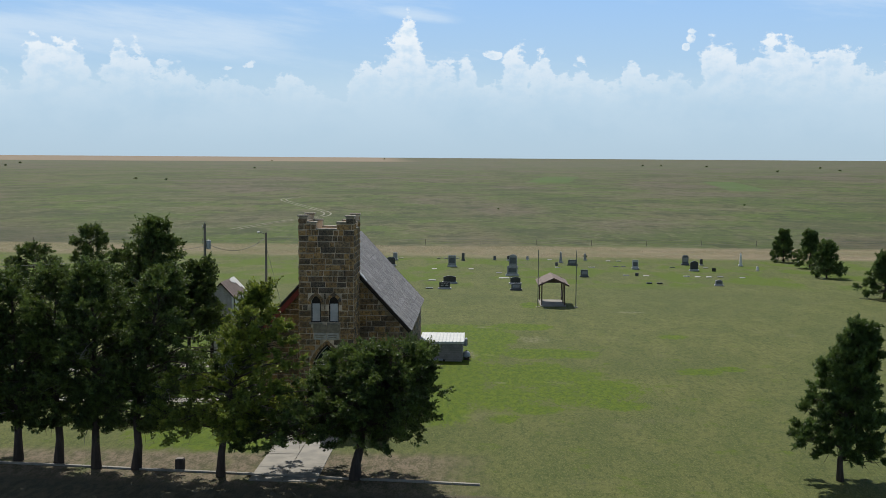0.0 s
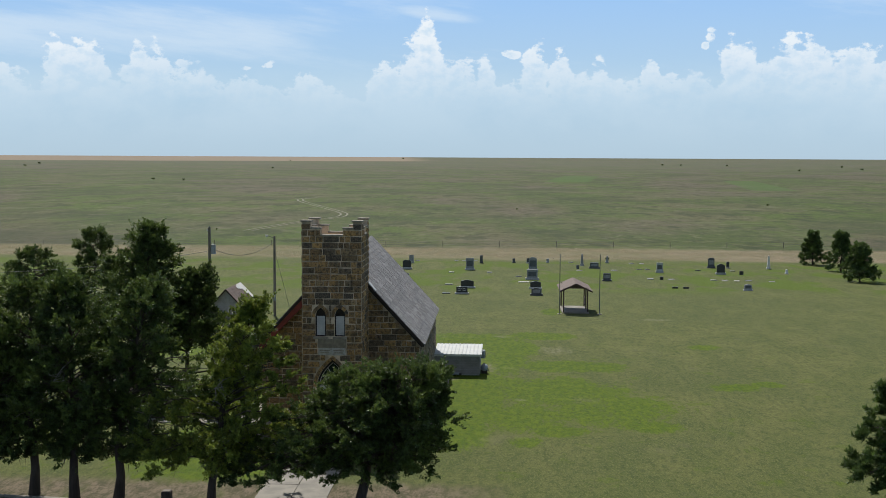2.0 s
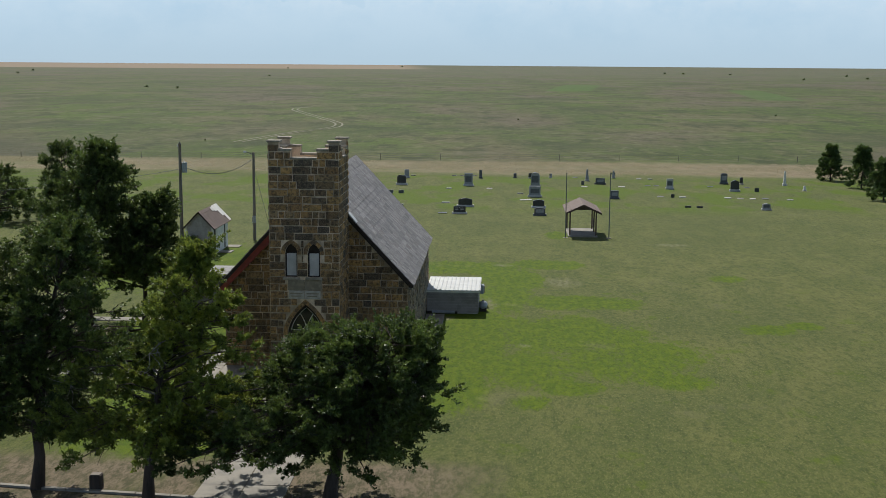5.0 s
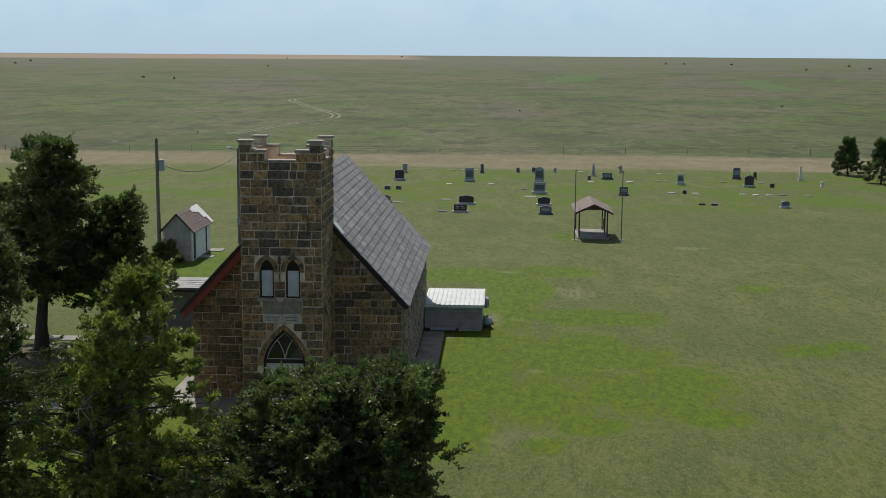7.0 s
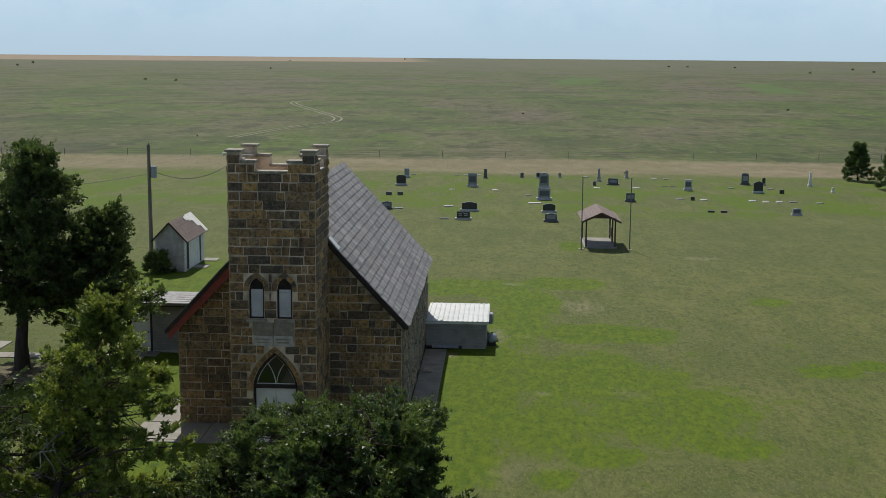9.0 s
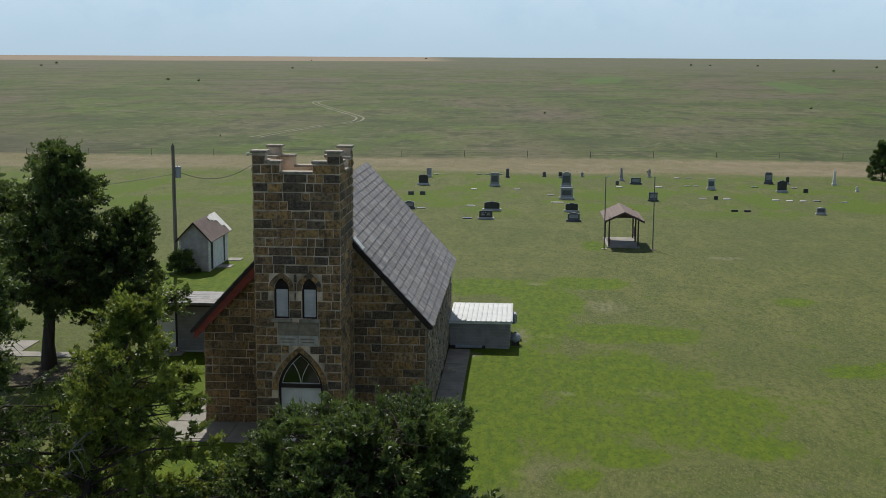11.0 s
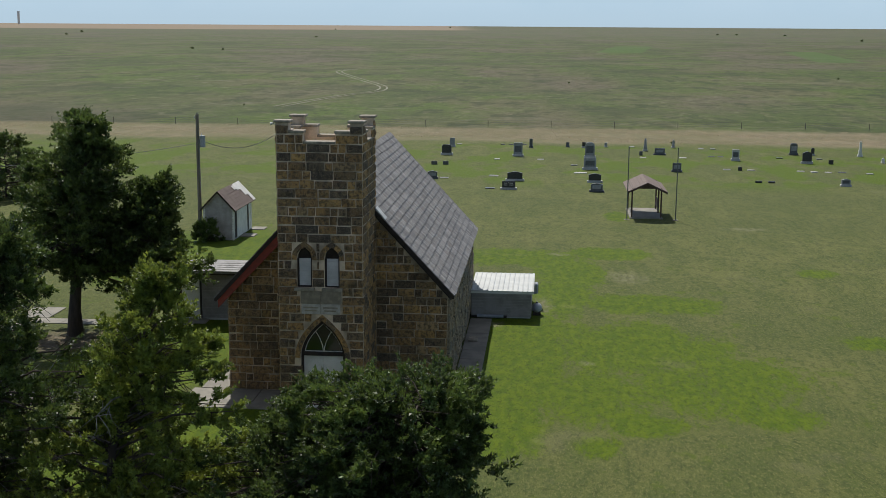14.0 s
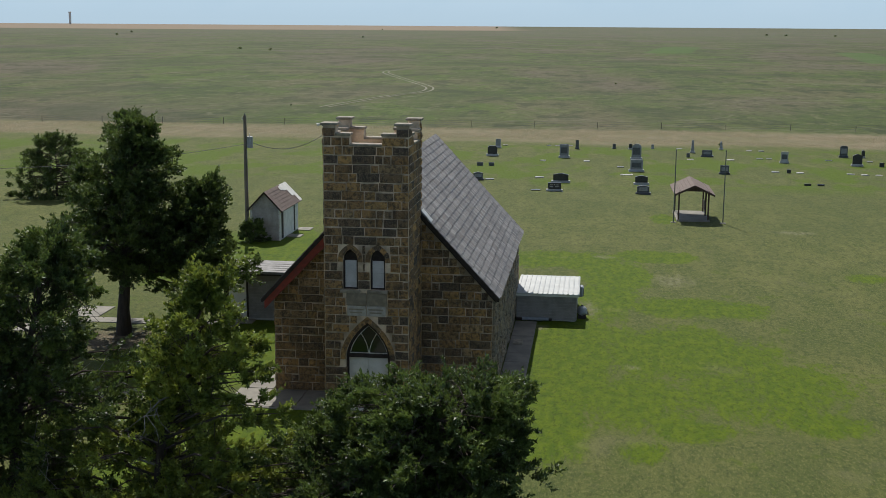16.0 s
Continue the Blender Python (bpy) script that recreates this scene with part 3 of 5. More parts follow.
    for y0, y1 in ((-0.07, wall + 0.05), (3.2 - wall - 0.05, 3.27)):
        part("coping", boxes((-0.6, 0.6, y0, y1, TOP, TOP + 0.09), bevel=0.015), M["cap"], tower)

    # courses of the tower
    ring = 0.2
    rows_f, rows_s = [], []
    for i in range(33):
        z0 = 0.02 + i * COURSE
        z1 = z0 + COURSE
        top = 11.15 if z1 < 11.15 else 0
        if not top:
            break
        spans = [(-TOWER, TOWER)]
        if z1 > TOP + 0.02:
            e = 0.6 if z1 <= 10.8 else TOWER - 0.46
            spans = [(-TOWER, -e), (e, TOWER)]
        if z0 < apex + 0.3:
            hw = max(arch_half(z0 - ring * 0.6, half, spring, apex), arch_half(z0, half, spring, apex))
            hw = hw + ring if z1 > spring - 0.2 else half
            if z0 - 0.25 < apex:
                spans = without(spans, cx - hw, cx + hw)
        for c, h, b, s, a in WINDOWS:
            if z1 > b and z0 < a + 0.18:
                hw = max(arch_half(z0 - 0.12, h, s, a, 2.9), 0.02) + (0.19 if z1 > s - 0.1 else 0.0)
                spans = without(spans, c - hw, c + hw)
        if 3.99 < z0 + COURSE / 2 < 4.95:
            spans = without(spans, -0.78, 0.8)
        rows_f.append((z0, spans))
        sspans = [(0.02, 3.18)]
        if z1 > TOP + 0.02:
            e = 0.46 if z1 > 10.82 else 1.02
            sspans = [(0.02, e), (3.2 - e, 3.18)]
        rows_s.append((z0, sspans))
    proud = -0.032
    lay_courses(rows_f, lambda x, z: pose(x, proud, z), tower, rng_seed=4)
    lay_courses(rows_s, lambda y, z: pose(TOWER - proud, y, z, 0, 0, 90), tower, "side_masonry", 5)
    lay_courses(rows_s, lambda y, z: pose(-TOWER + proud, y, z, 0, 0, -90), tower, "side_masonry", 6)
    upper = [(z, s) for z, s in rows_s if z > 6.5]
    lay_courses([(z, [(a - 1.6, b - 1.6) for a, b in s]) for z, s in upper], lambda x, z: pose(x, 3.2 - proud, z, 0, 0, 180), tower, "rear_masonry", 7)

    # arch stones round the openings
    def ring_stones(c, h, s, a, wide, n, parent, curve=2.1, y=-0.034):
        inner = arch_points(c, h, s, a, 24, curve)
        outer = arch_points(c, h + wide, s, a + wide * 1.2, 24, curve)
        m = len(inner) - 1
        cuts = [round(i * m / n) for i in range(n + 1)]
        for i, j in zip(cuts, cuts[1:]):
            mid = [k for k in range(i, j + 1)]
            cen = Vector((sum(inner[k][0] + outer[k][0] for k in mid) / (2 * len(mid)), sum(inner[k][1] + outer[k][1] for k in mid) / (2 * len(mid))))
            pts = [inner[k] for k in mid] + [outer[k] for k in mid[::-1]]
            pts = [tuple(cen + (Vector(p) - cen) * 0.965) for p in pts]
            part("arch_stone", prism(bmesh.new(), pts, y, 0.05), M["stone"], parent)
    ring_stones(cx, half, spring, apex, 0.2, 11, tower)
    for c, h, b, s, a in WINDOWS:
        ring_stones(c, h, s, a, 0.18, 7, tower, 2.9)
        part("sill", boxes((c - h - 0.1, c + h + 0.1, -0.1, 0.1, b - 0.12, b - 0.004), bevel=0.012), M["cap"], tower)
        # window: dark frame, white louvres, dark head
        win = part("louvred_window", prism(bmesh.new(), [(c - h, b)] + arch_points(c, h, s, a, 8, 2.9) + [(c + h, b)], 0.24, 0.3), M["darkwood"], tower, "pointed window with white louvres in a dark frame")
        for x0, x1 in ((c - h, c - h + 0.06), (c + h - 0.06, c + h)):
            part("frame", boxes((x0, x1, 0.1, 0.24, b, s + 0.05)), M["darkwood"], win)
        part("frame", boxes((c - h + 0.06, c + h - 0.06, 0.1, 0.24, b, b + 0.05)), M["darkwood"], win)
        for i in range(11):
            z = b + 0.06 + i * 0.093
            sl = bmesh.new()
            box(sl, c - h + 0.062, c + h - 0.062, -0.055, 0.055, -0.008, 0.008)
            for v in sl.verts:
                y, zz = v.co.y, v.co.z
                v.co.y, v.co.z = 0.18 + y * 0.55 - zz * 0.8, z + 0.04 + y * 0.8 + zz * 0.55
            part("louvre", sl, M["white"], win)
    # inscribed stones over the door: the lettering is worn away
    part("lintel_stone", boxes((-0.76, 0.0, -0.04, 0.06, 4.42, 4.9), bevel=0.012), M["plaque"], tower)
    part("lintel_stone", boxes((0.012, 0.78, -0.035, 0.06, 4.42, 4.9), bevel=0.012), M["plaque"], tower)
    for x0, x1 in ((-0.73, -0.012), (0.012, 0.73)):
        pl = part("name_stone", boxes((x0, x1, -0.05, 0.06, 4.02, 4.405), bevel=0.012), M["pale_stone"], tower, "pale cracked inscription stone with worn lettering")
        w = (x1 - x0)
        part("lettering", boxes((x0 + 0.1 * w, x1 - 0.12 * w, -0.056, -0.049, 4.25, 4.3), (x0 + 0.16 * w, x1 - 0.2 * w, -0.056, -0.049, 4.13, 4.18)), M["plaque"], pl)
    # door and fanlight
    leaf = thing("entrance_door", "", "", 0, 0, 0)
    leaf.parent = tower

    part("fanlight", prism(bmesh.new(), [(cx - half, 2.5)] + arch_points(cx, half, spring + 0.2, apex) + [(cx + half, 2.5)], 0.27, 0.3), M["glass"], leaf, "dark green fanlight glass")
    fr = bmesh.new()
    outer, inner = arch_points(cx, half, spring, apex, 10), arch_points(cx, half - 0.1, spring, apex - 0.15, 10)
    for i in range(len(outer) - 1):
        prism(fr, [outer[i], outer[i + 1], inner[i + 1], inner[i]], 0.16, 0.32)
    box(fr, cx - half, cx - half + 0.1, 0.16, 0.32, 0.2, spring), box(fr, cx + half - 0.1, cx + half, 0.16, 0.32, 0.2, spring)
    box(fr, cx - half + 0.1, cx + half - 0.1, 0.14, 0.32, 2.36, 2.5)
    part("door_frame", fr, M["darkwood"], leaf)
    tr = bmesh.new()
    for sx in (-1, 1):
        pts = [(cx + sx * (0.02 + 0.42 * (a / 8) ** 1.8), 0.25, 2.52 + 0.95 * a / 8) for a in range(9)]
        tube_path(tr, pts, [0.017] * 9, 5)
    box(tr, cx - half + 0.1, cx + half - 0.1, 0.235, 0.27, 2.5, 2.53)
    arc = [(x, 0.25, z) for x, z in arch_points(cx, half - 0.12, spring, apex - 0.18, 10) if z > 2.5]
    tube_path(tr, arc, [0.017] * len(arc), 5)
    part("tracery", tr, M["white"], leaf)
    for sx in (-1, 1):
        a, b = sorted((cx + sx * 0.008, cx + sx * (half - 0.1)))
        d = part("door_leaf", boxes((a, b, 0.2, 0.25, 0.2, 2.36), bevel=0.006), M["white"], leaf, "grey-white painted door leaf")
        for z0, z1 in ((0.4, 1.1), (1.25, 2.2)):
            part("panel", boxes((a + 0.13, b - 0.13, 0.188, 0.2, z0, z1), bevel=0.005), M["white"], d)
        part("handle", boxes((cx + sx * 0.07 - 0.012, cx + sx * 0.07 + 0.012, 0.15, 0.2, 1.05, 1.2)), M["darkwood"], d)
    part("doorstep", boxes((cx - 1.3, cx + 1.3, -1.2, 0.25, 0.0, 0.18), bevel=0.02), M["concrete"], church)

    # nave: gable walls, side walls
    def gable(y0, y1):
        bm = bmesh.new()
        zl, zr = RIDGE_Z - 0.16 - (RIDGE_X - NAVE_L) * SLOPE, RIDGE_Z - 0.16 - (NAVE_R - RIDGE_X) * SLOPE
        return prism(bm, [(NAVE_L, 0), (NAVE_R, 0), (NAVE_R, zr), (RIDGE_X, RIDGE_Z - 0.16), (NAVE_L, zl)], y0, y1)
    front = part("front_wall", gable(NAVE_F + 0.01, NAVE_F + 0.42), M["mortar"], church, "front gable wall of coursed brown sandstone")
    part("rear_wall", gable(NAVE_B - 0.4, NAVE_B), M["mortar"], church)
    eave_z = 4.05
    left = part("side_wall", boxes((NAVE_L, NAVE_L + 0.4, NAVE_F + 0.42, NAVE_B - 0.4, 0, eave_z)), M["mortar"], church)
    right = part("side_wall", boxes((NAVE_R - 0.4, NAVE_R, NAVE_F + 0.42, NAVE_B - 0.4, 0, eave_z)), M["mortar"], church)
    rows = []
    for i in range(26):
        z0 = 0.02 + i * COURSE
        reach = (RIDGE_Z - 0.3 - (z0 + COURSE)) / SLOPE
        lo, hi = max(NAVE_L, RIDGE_X - reach), min(NAVE_R, RIDGE_X + reach)
        if hi - lo > 0.3:
            rows.append((z0, [s for s in ((lo, -TOWER - 0.03), (TOWER + 0.03, hi)) if s[1] - s[0] > 0.1]))
    lay_courses(rows, lambda x, z: pose(x, NAVE_F - 0.024, z), front, rng_seed=9)
    side_rows = [(0.02 + i * COURSE, [(NAVE_F + 0.02, NAVE_B - 0.02)]) for i in range(12)]
    rubble(side_rows, right, NAVE_R)
    lay_courses(side_rows, lambda y, z: pose(NAVE_L - 0.028, y, z, 0, 0, -90), left, "side_masonry", 12)

    # roof: two boarded slopes with shakes laid over them
    y0, y1 = NAVE_F - 0.28, NAVE_B + 0.15
    for sx in (-1, 1):
        out = 4.66 if sx > 0 else 4.98
        ez = RIDGE_Z - out * SLOPE
        bm = prism(bmesh.new(), [(RIDGE_X, RIDGE_Z), (RIDGE_X + sx * out, ez), (RIDGE_X + sx * out, ez - 0.13), (RIDGE_X, RIDGE_Z - 0.15)], y0, y1)
        roof = part("roof", bm, M["darkwood"], church, "weathered grey shake roof slope")
        shakes(roof, sx, out, y0, y1)
        # barge board on the front edge
        bm = prism(bmesh.new(), [(RIDGE_X + sx * 1.2, RIDGE_Z - 1.2 * SLOPE - 0.02), (RIDGE_X + sx * (out + 0.02), ez - 0.02), (RIDGE_X + sx * (out + 0.02), ez - 0.13), (RIDGE_X + sx * (out - 0.06), ez - 0.15), (RIDGE_X + sx * 1.2, RIDGE_Z - 1.2 * SLOPE - (0.17 if sx > 0 else 0.2))], y0 - 0.04, y0 - 0.002)
        part("barge_board", bm, M["darkwood"], roof)
        bm = prism(bmesh.new(), [(RIDGE_X + sx * 1.2, RIDGE_Z - 1.2 * SLOPE - 0.2), (RIDGE_X + sx * (out - 0.12), ez - 0.08), (RIDGE_X + sx * (out - 0.12), ez - (0.2 if sx > 0 else 0.42)), (RIDGE_X + sx * 1.2, RIDGE_Z - 1.2 * SLOPE - (0.3 if sx > 0 else 0.66))], y0 + (0.06 if sx > 0 else 0.002), NAVE_F - 0.06)
        part("frieze_board", bm, M["red"] if sx < 0 else M["darkwood"], roof, "faded red board under the eaves" if sx < 0 else "")
    part("flashing", prism(bmesh.new(), [(1.66, 7.66), (2.05, 7.2), (2.02, 7.14), (1.66, 7.56)], NAVE_F - 0.3, NAVE_F + 0.25), M["metal"], church)
    return church


def rubble(rows, parent, x):
    """Uneven, deep-faced stones of a side wall, joined."""
    rng = random.Random(31)
    verts, faces = [], []
    for z, spans in rows:
        for cx, w in fill_row(rng, *spans[0]):
            out = rng.uniform(0.0, 0.09)
            v, f = stone_mesh(w - 0.03, COURSE - 0.02, 0.12, rng.random())
            m = pose(x + 0.03 + out, cx, z, 0, rng.uniform(-2, 2), 90)
            base = len(verts)
            verts += [tuple(m @ Vector(p)) for p in v]
            faces += [tuple(base + i for i in q) for q in f]
    me = bpy.data.meshes.new("rubble_masonry")
    me.from_pydata(verts, [], faces)
    tagged(mesh_object("rubble_masonry", me, M["rubble"], parent), kind="stuff")


def shakes(roof, sx, out, y0, y1):
    """Wooden shakes in courses, butt over butt, each a thin wedge."""
    rng = random.Random(50 + sx)
    n = math.hypot(1, SLOPE)
    run = out * n
    expo = 0.33
    down, up = Vector((sx / n, 0, -SLOPE / n)), Vector((sx * SLOPE / n, 0, 1 / n))
    verts, faces = [], []
    top = Vector((RIDGE_X, 0, RIDGE_Z))
    rows = int(run / expo) + 1
    for i in range(rows):
        a0 = run - i * expo + 0.06
        a1 = max(a0 - expo - 0.07, 0.0)
        y = y0 - 0.05
        while y < y1 + 0.03:
            w = rng.uniform(0.2, 0.36)
            ye = min(y + w, y1 + 0.05)
            lift, drop = rng.uniform(0.04, 0.05), rng.choice((-0.022, 0.0, 0.015)) + rng.uniform(-0.008, 0.008)
            p = [top + down * (a0 + drop) + up * lift, top + down * (a0 + drop) + up * 0.002, top + down * a1 + up * 0.004, top + down * a1 + up * 0.016]
            base = len(verts)
            for yy in (y + 0.009, ye - 0.009):
                verts += [(q.x, yy, q.z) for q in p]
            faces += [tuple(base + k for k in q) for q in ((0, 4, 7, 3), (1, 0, 3, 2), (5, 6, 7, 4), (0, 1, 5, 4), (2, 3, 7, 6))]
            y = ye
    me = bpy.data.meshes.new("shake_covering")
    me.from_pydata(verts, [], faces)
    tagged(mesh_object("shake_covering", me, M["shake"], roof), kind="stuff")


def shake_mat():
    m, t = new_mat("weathered_shakes")
    g = t.node("ShaderNodeNewGeometry").outputs
    n1 = t.noise(t.node("ShaderNodeMapping", {"Vector": g["Position"], "Scale": (2.5, 34.0, 2.5)}).outputs[0], 1.0, 4, 0.7)
    col = t.ramp(g["Random Per Island"], [(0.0, (0.11, 0.105, 0.105)), (0.35, (0.19, 0.183, 0.18)), (0.75, (0.27, 0.26, 0.252)), (1.0, (0.15, 0.132, 0.12))])
    col = t.mix(t.math("MULTIPLY", t.step(t.noise(g["Position"], 0.7, 4), 0.42, 0.66), 0.45), col, (0.12, 0.116, 0.118))
    col = t.mix(t.math("MULTIPLY", t.step(n1, 0.42, 0.62), 0.65), col, (0.055, 0.053, 0.053))
    finish(t, col, 0.75, n1, 0.4, 0.01)
    return m


def glass_mat(name, col):
    m, t = new_mat(name)
    finish(t, col, 0.06, **{"IOR": 1.45, "Specular_IOR_Level": 0.6})
    return m


M["shake"] = shake_mat()
M["glass"] = glass_mat("dark_green_glass", (0.008, 0.022, 0.014))
make_church()


# ---- trees ----
def sprays(rng, starts, ways, lengths, radii, per, length, width, lift=0.3):
    """Small pointed sprays of foliage set along tapering plumes, each from its start along its way, all in one mesh."""
    k = len(starts)
    n = k * per
    p0, d, ln, rd = np.repeat(np.asarray(starts), per, 0), np.repeat(np.asarray(ways), per, 0), np.repeat(np.asarray(lengths), per), np.repeat(np.asarray(radii), per)
    u = rng.uniform(0, 1, n) ** 0.85
    off = rng.normal(size=(n, 3))
    off -= d * np.sum(off * d, axis=1, keepdims=True)
    off /= np.linalg.norm(off, axis=1, keepdims=True) + 1e-9
    rr = rd * (1.05 - 0.9 * u ** 1.4) * rng.uniform(0, 1, n) ** 0.55
    p = p0 + d * (ln * u)[:, None] + off * rr[:, None] * np.array([1, 1, 0.75])
    grow = d * 0.75 + off * 0.75 + np.array([0, 0, lift]) + rng.normal(scale=0.3, size=(n, 3))
    grow /= np.linalg.norm(grow, axis=1, keepdims=True)
    side = np.cross(grow, rng.normal(size=(n, 3)))
    side /= np.linalg.norm(side, axis=1, keepdims=True) + 1e-9
    size = rng.uniform(0.6, 1.5, n)[:, None]
    lg, wd = length * size, width * rng.uniform(0.7, 1.4, n)[:, None]
    v = np.stack([p - side * wd * 0.5, p + side * wd * 0.5, p + grow * lg], 1).reshape(-1, 3)
    return v, np.arange(3 * n).reshape(-1, 3)


def mesh_quads(name, v, f):
    me = bpy.data.meshes.new(name)
    me.vertices.add(len(v))
    me.vertices.foreach_set("co", np.ascontiguousarray(v, np.float32).ravel())
    me.loops.add(f.size)
    me.loops.foreach_set("vertex_index", np.ascontiguousarray(f, np.int32).ravel())
    me.polygons.add(len(f))
    me.polygons.foreach_set("loop_start", np.arange(0, f.size, f.shape[1], dtype=np.int32))
    me.update(calc_edges=True)
    return me


def make_tree(name, label, x, y, high, crown_from, reach, seed, material, category="tree", limbs=80, per=60, leaf=(0.13, 0.07), rise=0.25, trunk_r=0.22, lean=(0, 0), dead=0, top_pow=0.8, plume=(0.62, 0.15), low=0.35, gaps=0.12, group="", many=1.3, droop=0.1, tuft=8):
    """A tapered trunk, limbs all round it from a height upwards, and tufts of foliage along the outer part of each limb.
    reach(a, h): the crown's radius at the bearing a and the share h of the crown's height; many: tufts to a metre of limb, tuft: plumes to a tuft."""
    rng = np.random.default_rng(seed)
    z = float(ground_z(np.array(float(x)), np.array(float(y))))
    tree = thing(name, label, category, x, y, z, group=group)
    stem = [(0, 0, -0.1)]
    for k in range(1, 9):
        h = k / 8
        stem.append((lean[0] * h ** 1.9 + rng.normal(scale=0.06), lean[1] * h ** 1.9 + rng.normal(scale=0.06), high * h * 0.97))
    bm = tube_path(bmesh.new(), stem, [trunk_r * (1.0 if k == 0 else 0.78 * (1 - 0.9 * k / 8)) for k in range(9)], 9)
    part("trunk", bm, M["bark"], tree, smooth=True)
    at = lambda h: np.array([np.interp(h, np.linspace(0, 0.97, 9), [p[i] for p in stem]) for i in range(3)])
    bm = bmesh.new()
    starts, ways, lengths, radii = [], [], [], []

    def add_plume(p, way, ln, rd):
        way = np.asarray(way, float)
        starts.append(p)
        ways.append(way / np.linalg.norm(way))
        lengths.append(ln)
        radii.append(rd)

    def add_tuft(c, out, size):
        """A clump of plumes that fans outwards and upwards from one place on a limb."""
        for k in range(tuft):
            way = out * 0.9 + np.array([0, 0, 0.15 + 0.55 * rise]) + rng.normal(scale=0.48, size=3) * np.array([1, 1, 0.75])
            add_plume(c + rng.normal(scale=0.1 * size, size=3), way, size * rng.uniform(0.5, 1.35), plume[1] * rng.uniform(0.7, 1.3))

    for i in range(limbs):
        h = ((i + rng.uniform(0, 1)) / limbs) ** top_pow
        a = i * 2.39996 + rng.normal(scale=0.5)
        if rng.random() < gaps:
            continue
        zz = crown_from + (high - crown_from) * h
        r = max(reach(a, h), 0.2) * rng.choice([0.5, 0.7, 0.82, 0.94, 1.0, 1.0, 1.12])
        up = rise * (0.6 + 0.9 * h)
        p0 = at(min(max(zz - 0.5 * r * up, 0.3 * crown_from) / high, 0.96) * 0.985)
        tip = np.array([p0[0] + r * math.cos(a), p0[1] + r * math.sin(a), zz + r * up * rng.uniform(0.1, 0.7) - droop * r * (1.3 - h)])
        mid = (p0 + tip) / 2 + np.array([0, 0, 0.1 * r + rng.normal(scale=0.1)])
        rad = 0.01 + 0.011 * r
        out = np.array([math.cos(a), math.sin(a), 0.0])
        if r > 0.5:
            tube_path(bm, [tuple(p0), tuple(mid), tuple(tip)], [rad, rad * 0.65, 0.008], 5)
            for _ in range(int(3 * r)):
                f = rng.uniform(0.25, 0.85)
                c = (1 - f) ** 2 * p0 + 2 * f * (1 - f) * mid + f * f * tip
                tube_path(bm, [tuple(c), tuple(c + out * 0.3 + rng.normal(scale=0.3, size=3))], [0.012, 0.004], 4)
        count = max(1, int(r * (1 - low) * many))
        for s in range(count):
            f = low + (1 - low) * (s + rng.uniform(0.1, 0.9)) / count
            c = (1 - f) ** 2 * p0 + 2 * f * (1 - f) * mid + f * f * tip + rng.normal(scale=0.16 * min(r, 1.5), size=3) * np.array([1, 1, 0.6])
            add_tuft(c, out, plume[0] * rng.uniform(0.6, 1.25))
        add_tuft(tip, out, plume[0] * rng.uniform(0.6, 1.0))
    crown = at(0.96)
    for k in range(9):
        turn = k * 2.4
        add_plume(crown + np.array([0, 0, -0.16 * k]), (0.35 * math.cos(turn) * k / 3, 0.35 * math.sin(turn) * k / 3, 1.0), plume[0] * rng.uniform(0.7, 1.1), plume[1] * 0.8)
    tagged(part("branchwork", bm, M["bark"], tree), kind="stuff")
    v, f = sprays(rng, starts, ways, lengths, radii, per, *leaf)
    mesh_object("crown", mesh_quads("crown", v, f), material, tree)
    for i in range(dead):
        bm = bmesh.new()
        a, h = rng.uniform(0, 6.28), rng.uniform(0.2, 0.65)
        p = at(h)
        r = reach(a, h) * rng.uniform(0.8, 1.15)
        q = p + np.array([r * math.cos(a), r * math.sin(a), rng.uniform(-0.5, 0.4)])
        tube_path(bm, [tuple(p), tuple((p + q) / 2 + np.array([0, 0, 0.12])), tuple(q)], [0.035, 0.022, 0.006], 5)
        for _ in range(9):
            b0 = p + (q - p) * rng.uniform(0.4, 1)
            e = b0 + (q - p) * 0.15 + rng.normal(scale=0.3, size=3)
            tube_path(bm, [tuple(b0), tuple((b0 + e) / 2 + rng.normal(scale=0.05, size=3)), tuple(e)], [0.013, 0.009, 0.003], 4)
        part("dead_branch", bm, M["deadwood"], tree, "bare grey dead branch")
    return tree


def bumpy(seed, base, uneven=0.25):
    """A crown radius with lobes: base(h) times an uneven factor by bearing and height."""
    rng = random.Random(seed)
    ph = [rng.uniform(0, 6.28) for _ in range(6)]
    return lambda a, h: base(h) * (1 + uneven * (0.5 * math.sin(2 * a + ph[0] + 5 * h) + 0.5 * math.sin(3 * a + ph[1] - 7 * h) + 0.35 * math.sin(9 * h + ph[2])))


ROUND = lambda w: (lambda h: w * max(0.12, (1 - (abs(h - 0.3) / 0.74) ** 2.0)) ** 0.6)
CONE = lambda w: (lambda h: w * (0.15 + 0.85 * (1 - h)) * min(1, 0.75 + 1.6 * h))

def lopsided(base, right, seed, uneven=0.25):
    """A crown that reaches further towards +x."""
    lobes = bumpy(seed, base, uneven)
    return lambda a, h: lobes(a, h) * (1 + right * math.cos(a))


